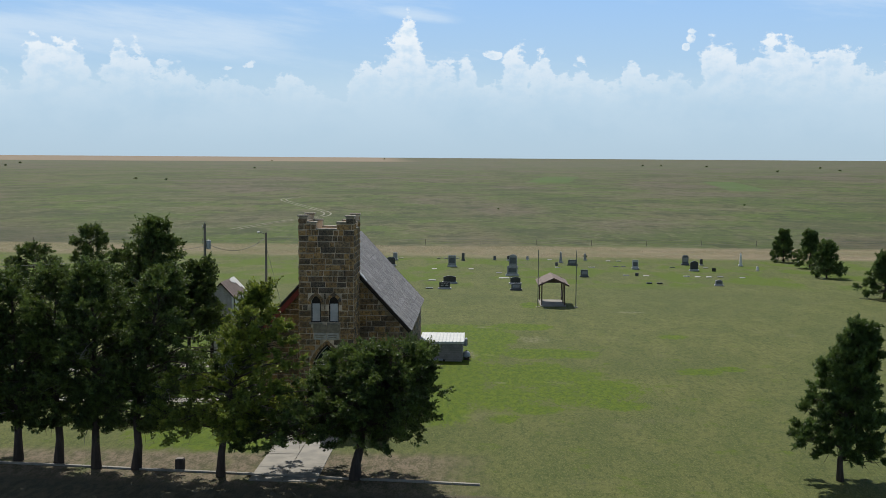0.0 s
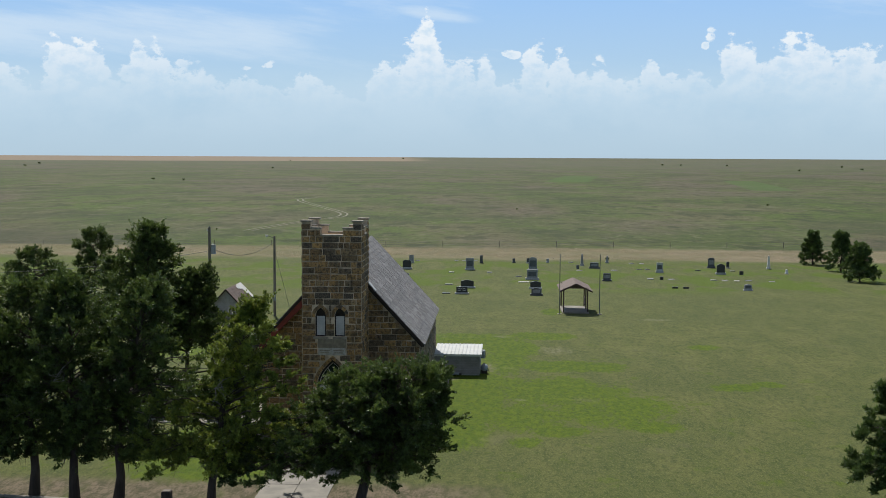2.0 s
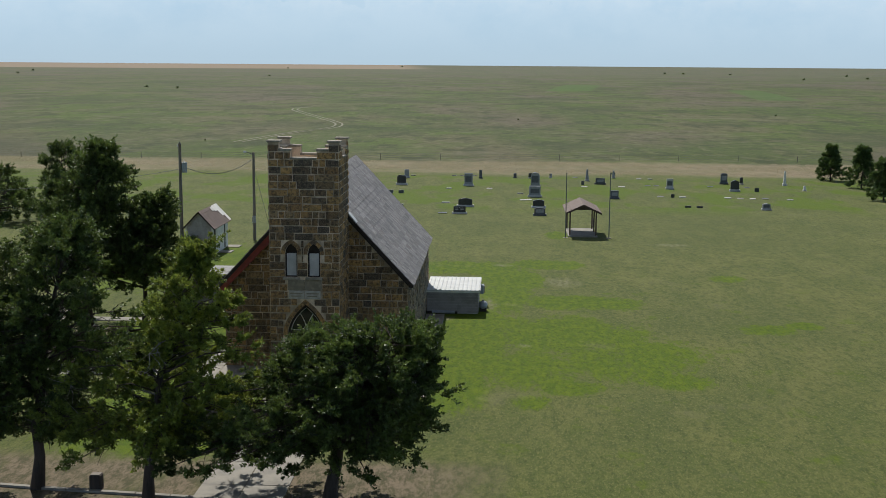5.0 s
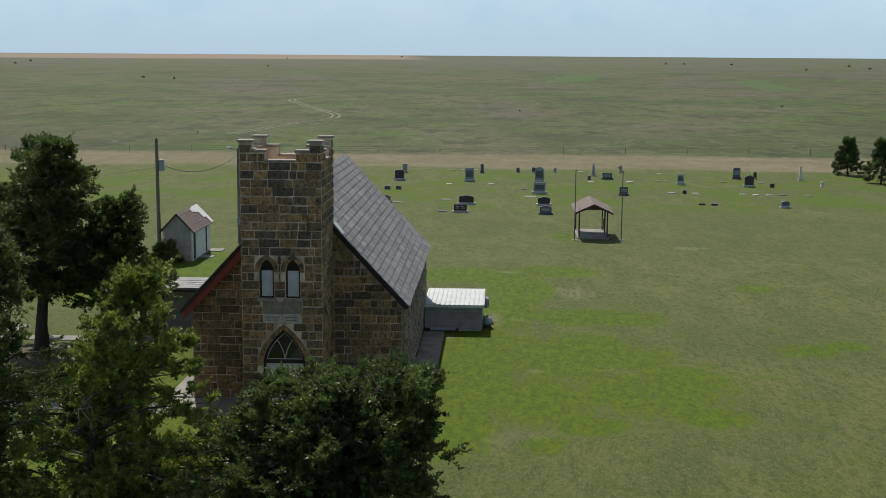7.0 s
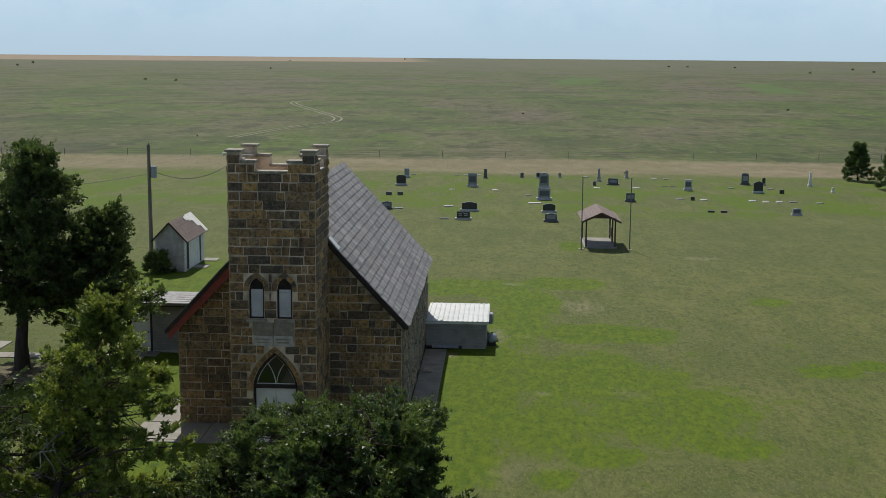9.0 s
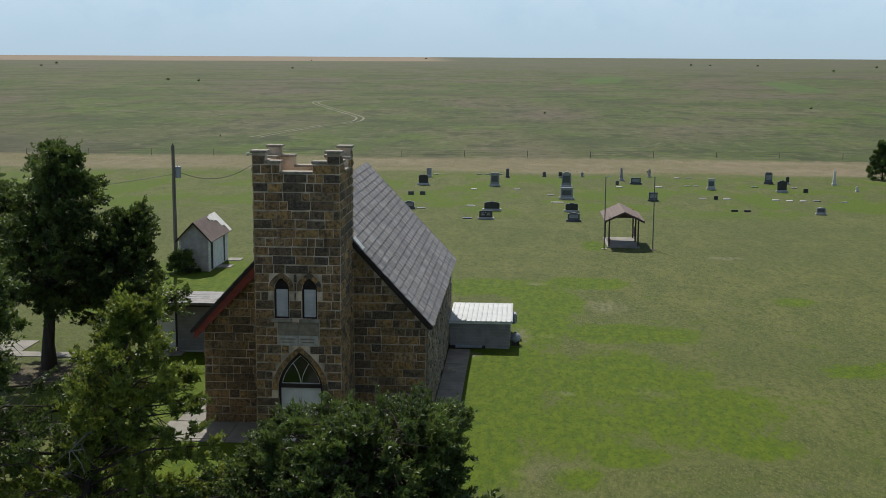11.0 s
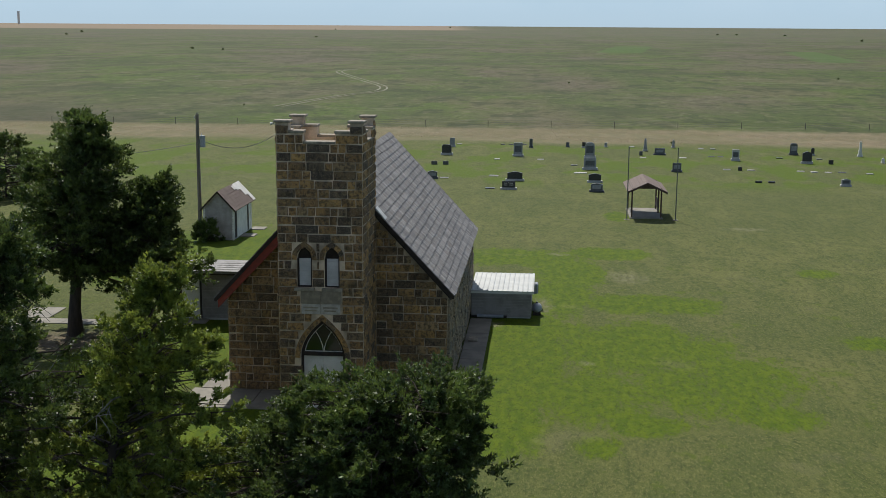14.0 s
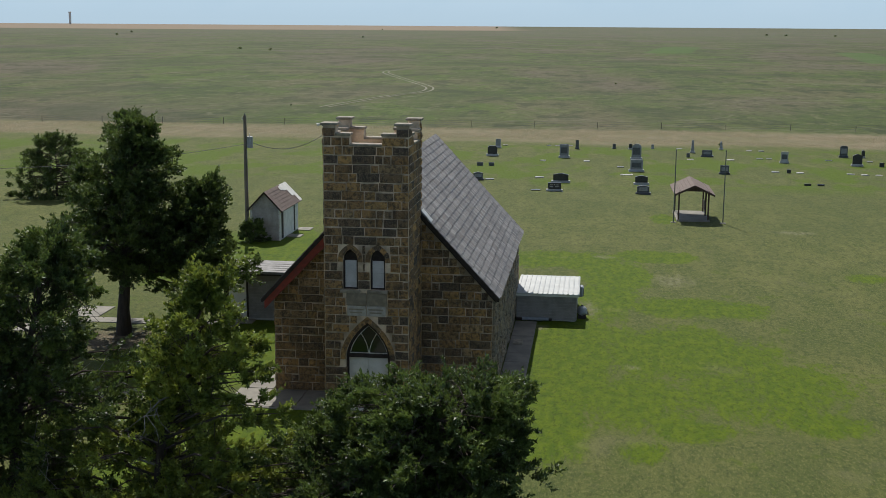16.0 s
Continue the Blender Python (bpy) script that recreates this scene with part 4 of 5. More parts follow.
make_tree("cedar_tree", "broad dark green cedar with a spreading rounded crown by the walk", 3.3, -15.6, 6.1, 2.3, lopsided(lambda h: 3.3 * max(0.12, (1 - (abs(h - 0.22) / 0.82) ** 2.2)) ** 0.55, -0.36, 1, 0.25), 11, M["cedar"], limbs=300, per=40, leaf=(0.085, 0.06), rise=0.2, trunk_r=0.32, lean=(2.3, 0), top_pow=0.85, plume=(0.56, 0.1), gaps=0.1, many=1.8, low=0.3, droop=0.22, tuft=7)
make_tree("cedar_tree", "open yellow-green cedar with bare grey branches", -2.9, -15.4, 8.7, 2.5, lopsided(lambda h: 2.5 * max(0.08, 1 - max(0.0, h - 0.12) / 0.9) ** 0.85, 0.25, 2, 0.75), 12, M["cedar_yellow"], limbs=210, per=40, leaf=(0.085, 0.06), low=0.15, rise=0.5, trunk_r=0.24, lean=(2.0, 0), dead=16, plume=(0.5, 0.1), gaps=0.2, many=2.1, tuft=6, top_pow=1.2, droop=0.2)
TALL = lambda w: (lambda h: w * (0.36 + 0.76 * math.sin(2.25 * h)) * min(1, 1.9 * (1.04 - h)) ** 0.9)
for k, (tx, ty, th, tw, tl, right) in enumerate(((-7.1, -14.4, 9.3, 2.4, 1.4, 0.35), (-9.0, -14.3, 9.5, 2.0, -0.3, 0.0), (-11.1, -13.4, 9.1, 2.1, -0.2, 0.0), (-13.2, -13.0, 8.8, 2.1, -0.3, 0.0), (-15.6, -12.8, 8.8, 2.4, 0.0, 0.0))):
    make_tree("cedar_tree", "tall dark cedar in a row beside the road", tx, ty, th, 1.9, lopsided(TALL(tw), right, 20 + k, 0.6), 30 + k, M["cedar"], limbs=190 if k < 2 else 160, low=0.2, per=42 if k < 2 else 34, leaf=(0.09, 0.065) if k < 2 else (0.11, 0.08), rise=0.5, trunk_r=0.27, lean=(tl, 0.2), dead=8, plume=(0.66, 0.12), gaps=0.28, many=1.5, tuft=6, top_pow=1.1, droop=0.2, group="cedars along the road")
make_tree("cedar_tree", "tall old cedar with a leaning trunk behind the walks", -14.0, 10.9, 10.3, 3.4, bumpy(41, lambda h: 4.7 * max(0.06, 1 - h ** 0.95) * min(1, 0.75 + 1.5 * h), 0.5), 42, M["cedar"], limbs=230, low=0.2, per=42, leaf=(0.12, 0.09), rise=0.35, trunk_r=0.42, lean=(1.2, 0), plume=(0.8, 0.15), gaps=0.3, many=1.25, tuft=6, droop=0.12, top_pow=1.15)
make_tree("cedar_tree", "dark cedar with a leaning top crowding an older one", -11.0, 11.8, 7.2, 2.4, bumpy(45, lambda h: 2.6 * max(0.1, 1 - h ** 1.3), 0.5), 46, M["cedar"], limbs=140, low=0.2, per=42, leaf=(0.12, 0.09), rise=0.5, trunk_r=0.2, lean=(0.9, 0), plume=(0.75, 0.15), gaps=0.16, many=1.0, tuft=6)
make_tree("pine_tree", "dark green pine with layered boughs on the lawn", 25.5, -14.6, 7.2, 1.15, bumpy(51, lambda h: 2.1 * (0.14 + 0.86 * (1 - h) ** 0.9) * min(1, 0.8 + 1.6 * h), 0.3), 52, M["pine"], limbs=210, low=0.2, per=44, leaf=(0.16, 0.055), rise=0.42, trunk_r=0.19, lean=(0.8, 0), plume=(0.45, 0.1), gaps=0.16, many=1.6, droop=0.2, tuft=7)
for k, (tx, ty, th, tw) in enumerate(((58.3, 128.2, 5.6, 2.0), (59.0, 115.0, 6.3, 2.2), (56.3, 96.5, 5.5, 2.1), (53.8, 65.2, 5.6, 2.5))):
    make_tree("pine_tree", "small dark pine at the edge of the graveyard", tx, ty, th * 0.9, 0.25, bumpy(60 + k, CONE(tw * 1.1), 0.3), 62 + k, M["pine"], limbs=120, per=22, leaf=(0.2, 0.08), rise=0.3, trunk_r=0.14, plume=(0.5, 0.16), gaps=0.14, many=1.3, tuft=7, group="pines at the graveyard edge")
for k, (tx, ty, th, tw) in enumerate(((-39.5, 59.3, 5.4, 3.4), (-36.0, 68.0, 7.2, 2.4))):
    make_tree("cedar_bush", "bushy dark cedar on the far lawn", tx, ty, th, 0.2, bumpy(70 + k, ROUND(tw), 0.3), 72 + k, M["cedar"], "bush", limbs=110, per=16, leaf=(0.2, 0.09), rise=0.35, trunk_r=0.14, plume=(0.6, 0.2), gaps=0.03, many=1.2, tuft=7, droop=0.5)


# ---- walks and edging ----
def on_ground(x, y):
    return float(ground_z(np.array(float(x)), np.array(float(y))))


def make_walk(name, label, rows, step=1.55, material="concrete"):
    """A concrete walk in slabs. rows: (x0, x1, y0, y1) strips, each cut into slabs along its longer side."""
    walk_ob = thing(name, label, "walk", kind="structure")
    rng = random.Random(len(rows) * 7)
    for x0, x1, y0, y1, across in rows:
        nx = max(1, round((x1 - x0) / step)) if (x1 - x0) > (y1 - y0) else across
        ny = max(1, round((y1 - y0) / step)) if (x1 - x0) <= (y1 - y0) else across
        for i in range(nx):
            for j in range(ny):
                a, b = x0 + (x1 - x0) * i / nx, x0 + (x1 - x0) * (i + 1) / nx
                c, d = y0 + (y1 - y0) * j / ny, y0 + (y1 - y0) * (j + 1) / ny
                top = 0.035 + rng.uniform(-0.008, 0.008)
                part("slab", boxes((a + 0.012, b - 0.012, c + 0.012, d - 0.012, -0.12, top), bevel=0.008), M[material], walk_ob)
    return walk_ob


make_walk("entrance_walk", "pale concrete walk in slabs leading to the church door", [(-1.5, 1.62, -16.2, -1.2, 2)], 2.4)
make_walk("church_walk", "concrete walk laid along the church walls", [(-5.9, -1.65, 0.6, 3.1, 1), (-5.6, -4.5, 3.1, 6.4, 1), ])
make_walk("church_walk", "weathered concrete walk in the shade of the church wall", [(4.62, 5.72, -0.6, 16.3, 1), (1.7, 5.72, -1.9, -0.6, 1)])
make_walk("side_walk", "concrete path across the shaded lawn to the church front", [(-24.0, -5.9, 0.9, 2.1, 1)])
make_walk("side_walk", "concrete path leading to the annex door", [(-17.2, -9.0, 12.9, 13.9, 1), (-18.3, -16.6, 13.9, 16.2, 1), (-19.6, -17.2, 10.6, 12.9, 1)])


def make_edging():
    bm = bmesh.new()
    pts = [(-16 - 1.4 * k, -13.5 + 0.19 * k) for k in range(12, 0, -1)] + [(-16 + 1.25 * k, -13.5 - 0.145 * k - 0.02 * math.sin(k)) for k in range(21)]
    for (x0, y0), (x1, y1) in zip(pts, pts[1:]):
        d = Vector((x1 - x0, y1 - y0, 0)).normalized() * 0.012
        prism(bm, [(x0 + d.x, y0), (x1 - d.x, y1), (x1 - d.x, y1 + 0.18), (x0 + d.x, y0 + 0.18)], -0.1, 0.08, "z")
    tagged(part("kerb", bm, M["concrete"]), "low pale concrete kerb beneath the row of trees", "kerb", kind="structure")


make_edging()


# ---- small buildings ----
def clapboards(parent, x0, x1, y, z0, z1, step, material, along="x", sign=-1):
    """Overlapping boards on a wall that faces -y, or +-x where it runs along y; each board a part."""
    n = int(round((z1 - z0) / step))
    for i in range(n):
        a, b = z0 + (z1 - z0) * i / n, z0 + (z1 - z0) * (i + 1) / n
        outline = [(0.0, a + 0.016), (sign * 0.046, a + 0.016), (sign * 0.012, b), (0.0, b)]
        bm = bmesh.new()
        if along == "x":
            prism(bm, [(y + p, z) for p, z in outline], x0, x1, "x")
        else:
            prism(bm, [(y + p, z) for p, z in outline], x0, x1, "y")
        part("board", bm, material, parent)


def make_cellar_shed():
    shed = thing("low_shed", "low white-boarded shed with a bright ribbed metal roof beside the church", "shed", 0, 0, 0)
    x0, x1, y0, y1, h = 4.64, 7.66, 16.65, 20.9, 1.4
    part("body", boxes((x0, x1, y0, y1, 0, h)), M["siding"], shed)
    clapboards(shed, x0, x1, y0 - 0.002, 0.05, h - 0.02, 0.16, M["old_siding"])
    clapboards(shed, y0, y1, x1 + 0.002, 0.05, h - 0.02, 0.16, M["old_siding"], "y", 1)
    part("skirt", boxes((x0, x1 - 1.2, y0 - 0.05, y0 - 0.036, 0.0, 0.14)), M["darkwood"], shed)
    roof = part("roof", boxes((x0 - 0.05, x1 + 0.16, y0 - 0.2, y1 + 0.15, h + 0.004, h + 0.05)), M["metal"], shed, "bright ribbed sheet-metal roof")
    n = 13
    for i in range(n):
        x = x0 + 0.05 + (x1 + 0.1 - x0 - 0.05) * i / (n - 1)
        part("rib", prism(bmesh.new(), [(x - 0.035, h + 0.05), (x + 0.035, h + 0.05), (x + 0.018, h + 0.078), (x - 0.018, h + 0.078)], y0 - 0.2, y1 + 0.15), M["metal"], roof)
    part("fascia", boxes((x0 - 0.05, x1 + 0.15, y0 - 0.17, y0 - 0.14, h - 0.1, h + 0.002)), M["white"], shed)
    tank = thing("tank", "small grey domed tank standing beside the shed", "tank", 7.98, 17.6, on_ground(7.98, 17.6))
    bm = bmesh.new()
    bmesh.ops.create_uvsphere(bm, u_segments=20, v_segments=12, radius=0.27, matrix=Matrix.Translation((0, 0, 0.36)) @ Matrix.Diagonal((1, 1.3, 1.0, 1)))
    part("vessel", bm, M["grey_can"], tank, smooth=True)
    part("collar", rod(bmesh.new(), (0, 0, 0.6), (0, 0, 0.68), 0.07, 0.06, 12), M["steel"], tank)
    for sy in (-0.2, 0.2):
        part("foot", boxes((-0.2, 0.2, sy - 0.04, sy + 0.04, -0.02, 0.24)), M["darkwood"], tank)
    fan = thing("ventilator", "small grey ventilator hood on the shed wall", "ventilator", x1 + 0.05, 19.6, 0.75)
    part("hood", boxes((0.0, 0.3, -0.3, 0.3, -0.05, 0.5), bevel=0.06), M["grey_can"], fan)
    part("grille", boxes((0.301, 0.32, -0.22, 0.22, 0.02, 0.42)), M["darkwood"], fan)
    pipe = tagged(part("pipe", rod(bmesh.new(), (4.95, 16.35, 0.16), (6.3, 16.4, 0.14), 0.09, 0.09, 10), M["grey_can"]), "short grey drain pipe lying on the ground beside the shed", "pipe")


def make_outhouse():
    hut = thing("garden_shed", "weathered white clapboard shed with a brown gable roof on the lawn", "shed", -14.42, 38.1, on_ground(-14.4, 40))
    w, d, h, r = 1.02, 5.3, 2.42, 3.5
    bm = prism(bmesh.new(), [(-w, 0), (w, 0), (w, h), (0, r - 0.1), (-w, h)], 0.0, d)
    part("body", bm, M["siding"], hut)
    for i in range(19):
        z = 0.06 + i * 0.18
        half = w if z + 0.18 < h else w * max(0.0, (r - 0.14 - z - 0.18) / (r - h))
        if half > 0.1:
            part("board", prism(bmesh.new(), [(-0.06, z + 0.014), (0, z + 0.014), (0, z + 0.18), (-0.01, z + 0.18)], -half, half, "x"), M["hut_siding"], hut)
    for sx in (-1, 1):
        part("corner_board", boxes((sx * w - 0.06, sx * w + 0.06, -0.05, 0.04, 0, h - 0.05), bevel=0.008), M["white"], hut)
        out = w + 0.24
        ez = r - (r - h) / w * out
        roof = part("roof", prism(bmesh.new(), [(0, r), (sx * out, ez), (sx * out, ez - 0.07), (0, r - 0.08)], -0.25, d + 0.25), M["shingle"], hut, "brown shingled roof slope")
        rng = random.Random(5)
        n = math.hypot(out, r - ez)
        dn, up = Vector((sx * out / n, 0, -(r - ez) / n)), Vector((sx * (r - ez) / n, 0, out / n))
        for k in range(7):
            a, b = n * k / 7, n * (k + 1) / 7 + 0.03
            o = Vector((0, 0, r))
            p = [o + dn * a + up * 0.004, o + dn * b + up * 0.028, o + dn * b + up * 0.004]
            part("shingle_course", prism(bmesh.new(), [(q.x, q.z) for q in p], -0.27, d + 0.27), M["shingle"], roof)
        if sx > 0:
            for k, (a, b, y0, y1) in enumerate(((0.02, 0.5, 3.6, 5.5), (0.5, 1.0, 4.3, 5.54), (1.0, 1.5, 4.9, 5.56), (0.1, 0.4, 3.0, 3.7))):
                q = [Vector((0, 0, r)) + dn * (n * a / 1.5) + up * (0.04 + 0.004 * k), Vector((0, 0, r)) + dn * (n * b / 1.5) + up * (0.04 + 0.004 * k)]
                part("patch", prism(bmesh.new(), [(q[0].x, q[0].z), (q[1].x, q[1].z), (q[1].x + 0.003, q[1].z + 0.006), (q[0].x + 0.003, q[0].z + 0.006)], y0, y1), M["white"], roof, "torn pale roofing felt")
        part("barge_board", prism(bmesh.new(), [(0, r - 0.02), (sx * out, ez - 0.02), (sx * out, ez - 0.12), (0, r - 0.14)], -0.27, -0.252), M["darkwood"], hut)
    # side with two doors
    for y0, y1 in ((0.55, 0.95), (3.9, 4.3)):
        part("doorway", boxes((w + 0.002, w + 0.03, y0, y1, 0.1, 2.15)), M["darkwood"], hut, "dark open door gap")
    for y0, y1 in ((0.98, 3.85), (4.33, 5.2)):
        part("door", boxes((w + 0.004, w + 0.05, y0, y1, 0.08, 2.2), bevel=0.01), M["white"], hut, "white painted door")
    for x, y in ((-12.9, 40.3), (-12.95, 43.6)):
        p = tagged(part("step_slab", boxes((x - 0.5, x + 0.55, y - 0.6, y + 0.6, on_ground(x, y) - 0.05, on_ground(x, y) + 0.07), bevel=0.02), M["concrete"]), "pale concrete step slab on the grass", "slab")


def make_annex():
    a = thing("annex", "low grey-white boarded annex with a dark-framed door", "annex", 0, 0, 0)
    x0, x1, y0, y1, h = -10.05, NAVE_L - 0.06, 14.6, 16.4, 2.42
    part("body", boxes((x0, x1, y0, y1, 0.0, h)), M["siding"], a)
    clapboards(a, x0 + 1.22, x1, y0 - 0.002, 0.1, h - 0.05, 0.17, M["old_siding"])
    part("corner_post", boxes((x0 - 0.07, x0 + 0.1, y0 - 0.06, y0 + 0.12, 0, h)), M["darkwood"], a)
    part("door_frame", boxes((x0 + 0.1, x0 + 0.18, y0 - 0.05, y0 - 0.003, 0.05, h - 0.02), (x0 + 1.1, x0 + 1.2, y0 - 0.05, y0 - 0.003, 0.05, h - 0.02), (x0 + 0.18, x0 + 1.1, y0 - 0.05, y0 - 0.003, 2.2, h - 0.02)), M["darkwood"], a)
    door = part("door", boxes((x0 + 0.18, x0 + 1.1, y0 - 0.035, y0 - 0.004, 0.05, 2.2), bevel=0.006), M["white"], a, "plain cream door")
    part("handle", boxes((x0 + 0.98, x0 + 1.04, y0 - 0.09, y0 - 0.036, 1.0, 1.08)), M["darkwood"], door)
    roof = part("roof", prism(bmesh.new(), [(y0 - 0.28, h + 0.12), (y1 + 0.1, h + 0.3), (y1 + 0.1, h + 0.2), (y0 - 0.28, h + 0.02)], x0 - 0.28, x1, "x"), M["felt"], a, "pale grey roll-roofed slope")
    for k in range(5):
        y = y0 - 0.1 + 0.37 * k
        z = h + 0.12 + (y - y0 + 0.28) * 0.0826
        part("roofing_strip", prism(bmesh.new(), [(y - 0.19, z - 0.012), (y + 0.21, z + 0.02), (y + 0.21, z + 0.03), (y - 0.19, z + 0.012)], x0 - 0.3, x1, "x"), M["felt"], roof)
    part("fascia", boxes((x0 - 0.27, x1, y0 - 0.27, y0 - 0.24, h - 0.06, h + 0.03)), M["darkwood"], a)
    part("stoop", boxes((x0 - 0.1, x0 + 1.6, y0 - 0.9, y0 - 0.06, 0.0, 0.06), bevel=0.01), M["concrete"], a)
    vent = thing("roof_flashing", "loose white metal strip bent over the annex roof end", "metal strip", x0 + 0.05, y0 + 0.7, h + 0.28, 12)
    part("strip", prism(bmesh.new(), [(-0.16, 0.0), (0.16, 0.0), (0.1, 0.12), (0.0, 0.2), (-0.1, 0.12)], -0.9, 0.8), M["white"], vent)


M["felt"] = plain_mat("pale_roll_roofing", (0.27, 0.265, 0.262), (0.18, 0.176, 0.172), 2.5, 30, 0.8, 0.2)
M["steel"] = plain_mat("dull_steel", (0.16, 0.17, 0.16), (0.11, 0.12, 0.11), 5, 50, 0.5, 0.1, 0.6)
M["grey_can"] = plain_mat("grey_enamel", (0.3, 0.32, 0.345), (0.24, 0.26, 0.28), 4, 40, 0.5, 0.1)
make_cellar_shed()
make_outhouse()
make_annex()


def make_pavilion():
    x0, x1, y0, y1 = 15.1, 17.7, 53.2, 58.6
    g = on_ground(16.6, 55) - 0.02
    p = thing("picnic_shelter", "open timber shelter with a brown gable roof on a concrete slab", "shelter", 0, 0, 0)
    part("floor_slab", boxes((x0, x1, y0, y1, g - 0.3, g + 0.16), bevel=0.02), M["concrete"], p)
    eave, ridge, cx = g + 2.3, g + 3.02, 16.4
    for px in (x0 + 0.14, x1 - 0.14):
        for py in (y0 + 0.3, (y0 + y1) / 2, y1 - 0.3):
            if px > 17 or py != (y0 + y1) / 2:
                part("post", boxes((px - 0.06, px + 0.06, py - 0.06, py + 0.06, g + 0.16, eave + 0.05), bevel=0.008), M["brownwood"], p)
    for px in (x0 + 0.14, x1 - 0.14):
        part("beam", boxes((px - 0.05, px + 0.05, y0 - 0.1, y1 + 0.1, eave + 0.05, eave + 0.2)), M["brownwood"], p)
    for py in (y0 + 0.02, y1 - 0.02):
        part("gable", prism(bmesh.new(), [(cx - 1.25, eave + 0.2), (cx + 1.25, eave + 0.2), (cx, ridge - 0.1)], py - 0.03, py + 0.03), M["brownwood"], p)
    for sx in (-1, 1):
        out = 1.58
        ez = eave - 0.02
        roof = part("roof", prism(bmesh.new(), [(cx, ridge), (cx + sx * out, ez), (cx + sx * out, ez - 0.06), (cx, ridge - 0.08)], y0 - 0.35, y1 + 0.25), M["shingle"], p)
        for k in range(6):
            a, b = k / 6, (k + 1) / 6
            za, zb = ridge + (ez - ridge) * a, ridge + (ez - ridge) * b
            part("shingle_course", prism(bmesh.new(), [(cx + sx * out * a, za + 0.004), (cx + sx * (out * b + 0.02), zb + 0.022), (cx + sx * (out * b + 0.02), zb - 0.004)], y0 - 0.37, y1 + 0.27), M["shingle"], roof)
        part("barge_board", prism(bmesh.new(), [(cx, ridge - 0.01), (cx + sx * out, ez - 0.01), (cx + sx * out, ez - 0.15), (cx, ridge - 0.17)], y0 - 0.38, y0 - 0.352), M["brownwood"], roof)
    for k in range(7):
        y = (y0 + y1) / 2 + 0.15 + k * 0.34
        part("rail_board", boxes((x1 - 0.17, x1 - 0.13, y, y + 0.28, g + 0.5, g + 1.25)), M["brownwood"], p)
    for px, py in ((14.8, 52.5), (18.65, 52.6)):
        f = thing("flagpole", "slim grey metal pole standing beside the shelter", "pole", px, py, on_ground(px, py), group="poles by the shelter")
        part("shaft", rod(bmesh.new(), (0, 0, -0.1), (0, 0, 5.72), 0.045, 0.035), M["steel"], f)
        bm = bmesh.new()
        bmesh.ops.create_uvsphere(bm, u_segments=8, v_segments=6, radius=0.06, matrix=Matrix.Translation((0, 0, 5.76)))
        part("finial", bm, M["steel"], f)
        part("footing", boxes((-0.22, 0.22, -0.2, 0.2, -0.08, 0.05), bevel=0.02), M["concrete"], f)


M["brownwood"] = plain_mat("brown_stained_timber", (0.06, 0.036, 0.025), (0.095, 0.058, 0.04), 5, 50, 0.75, 0.2)
make_pavilion()


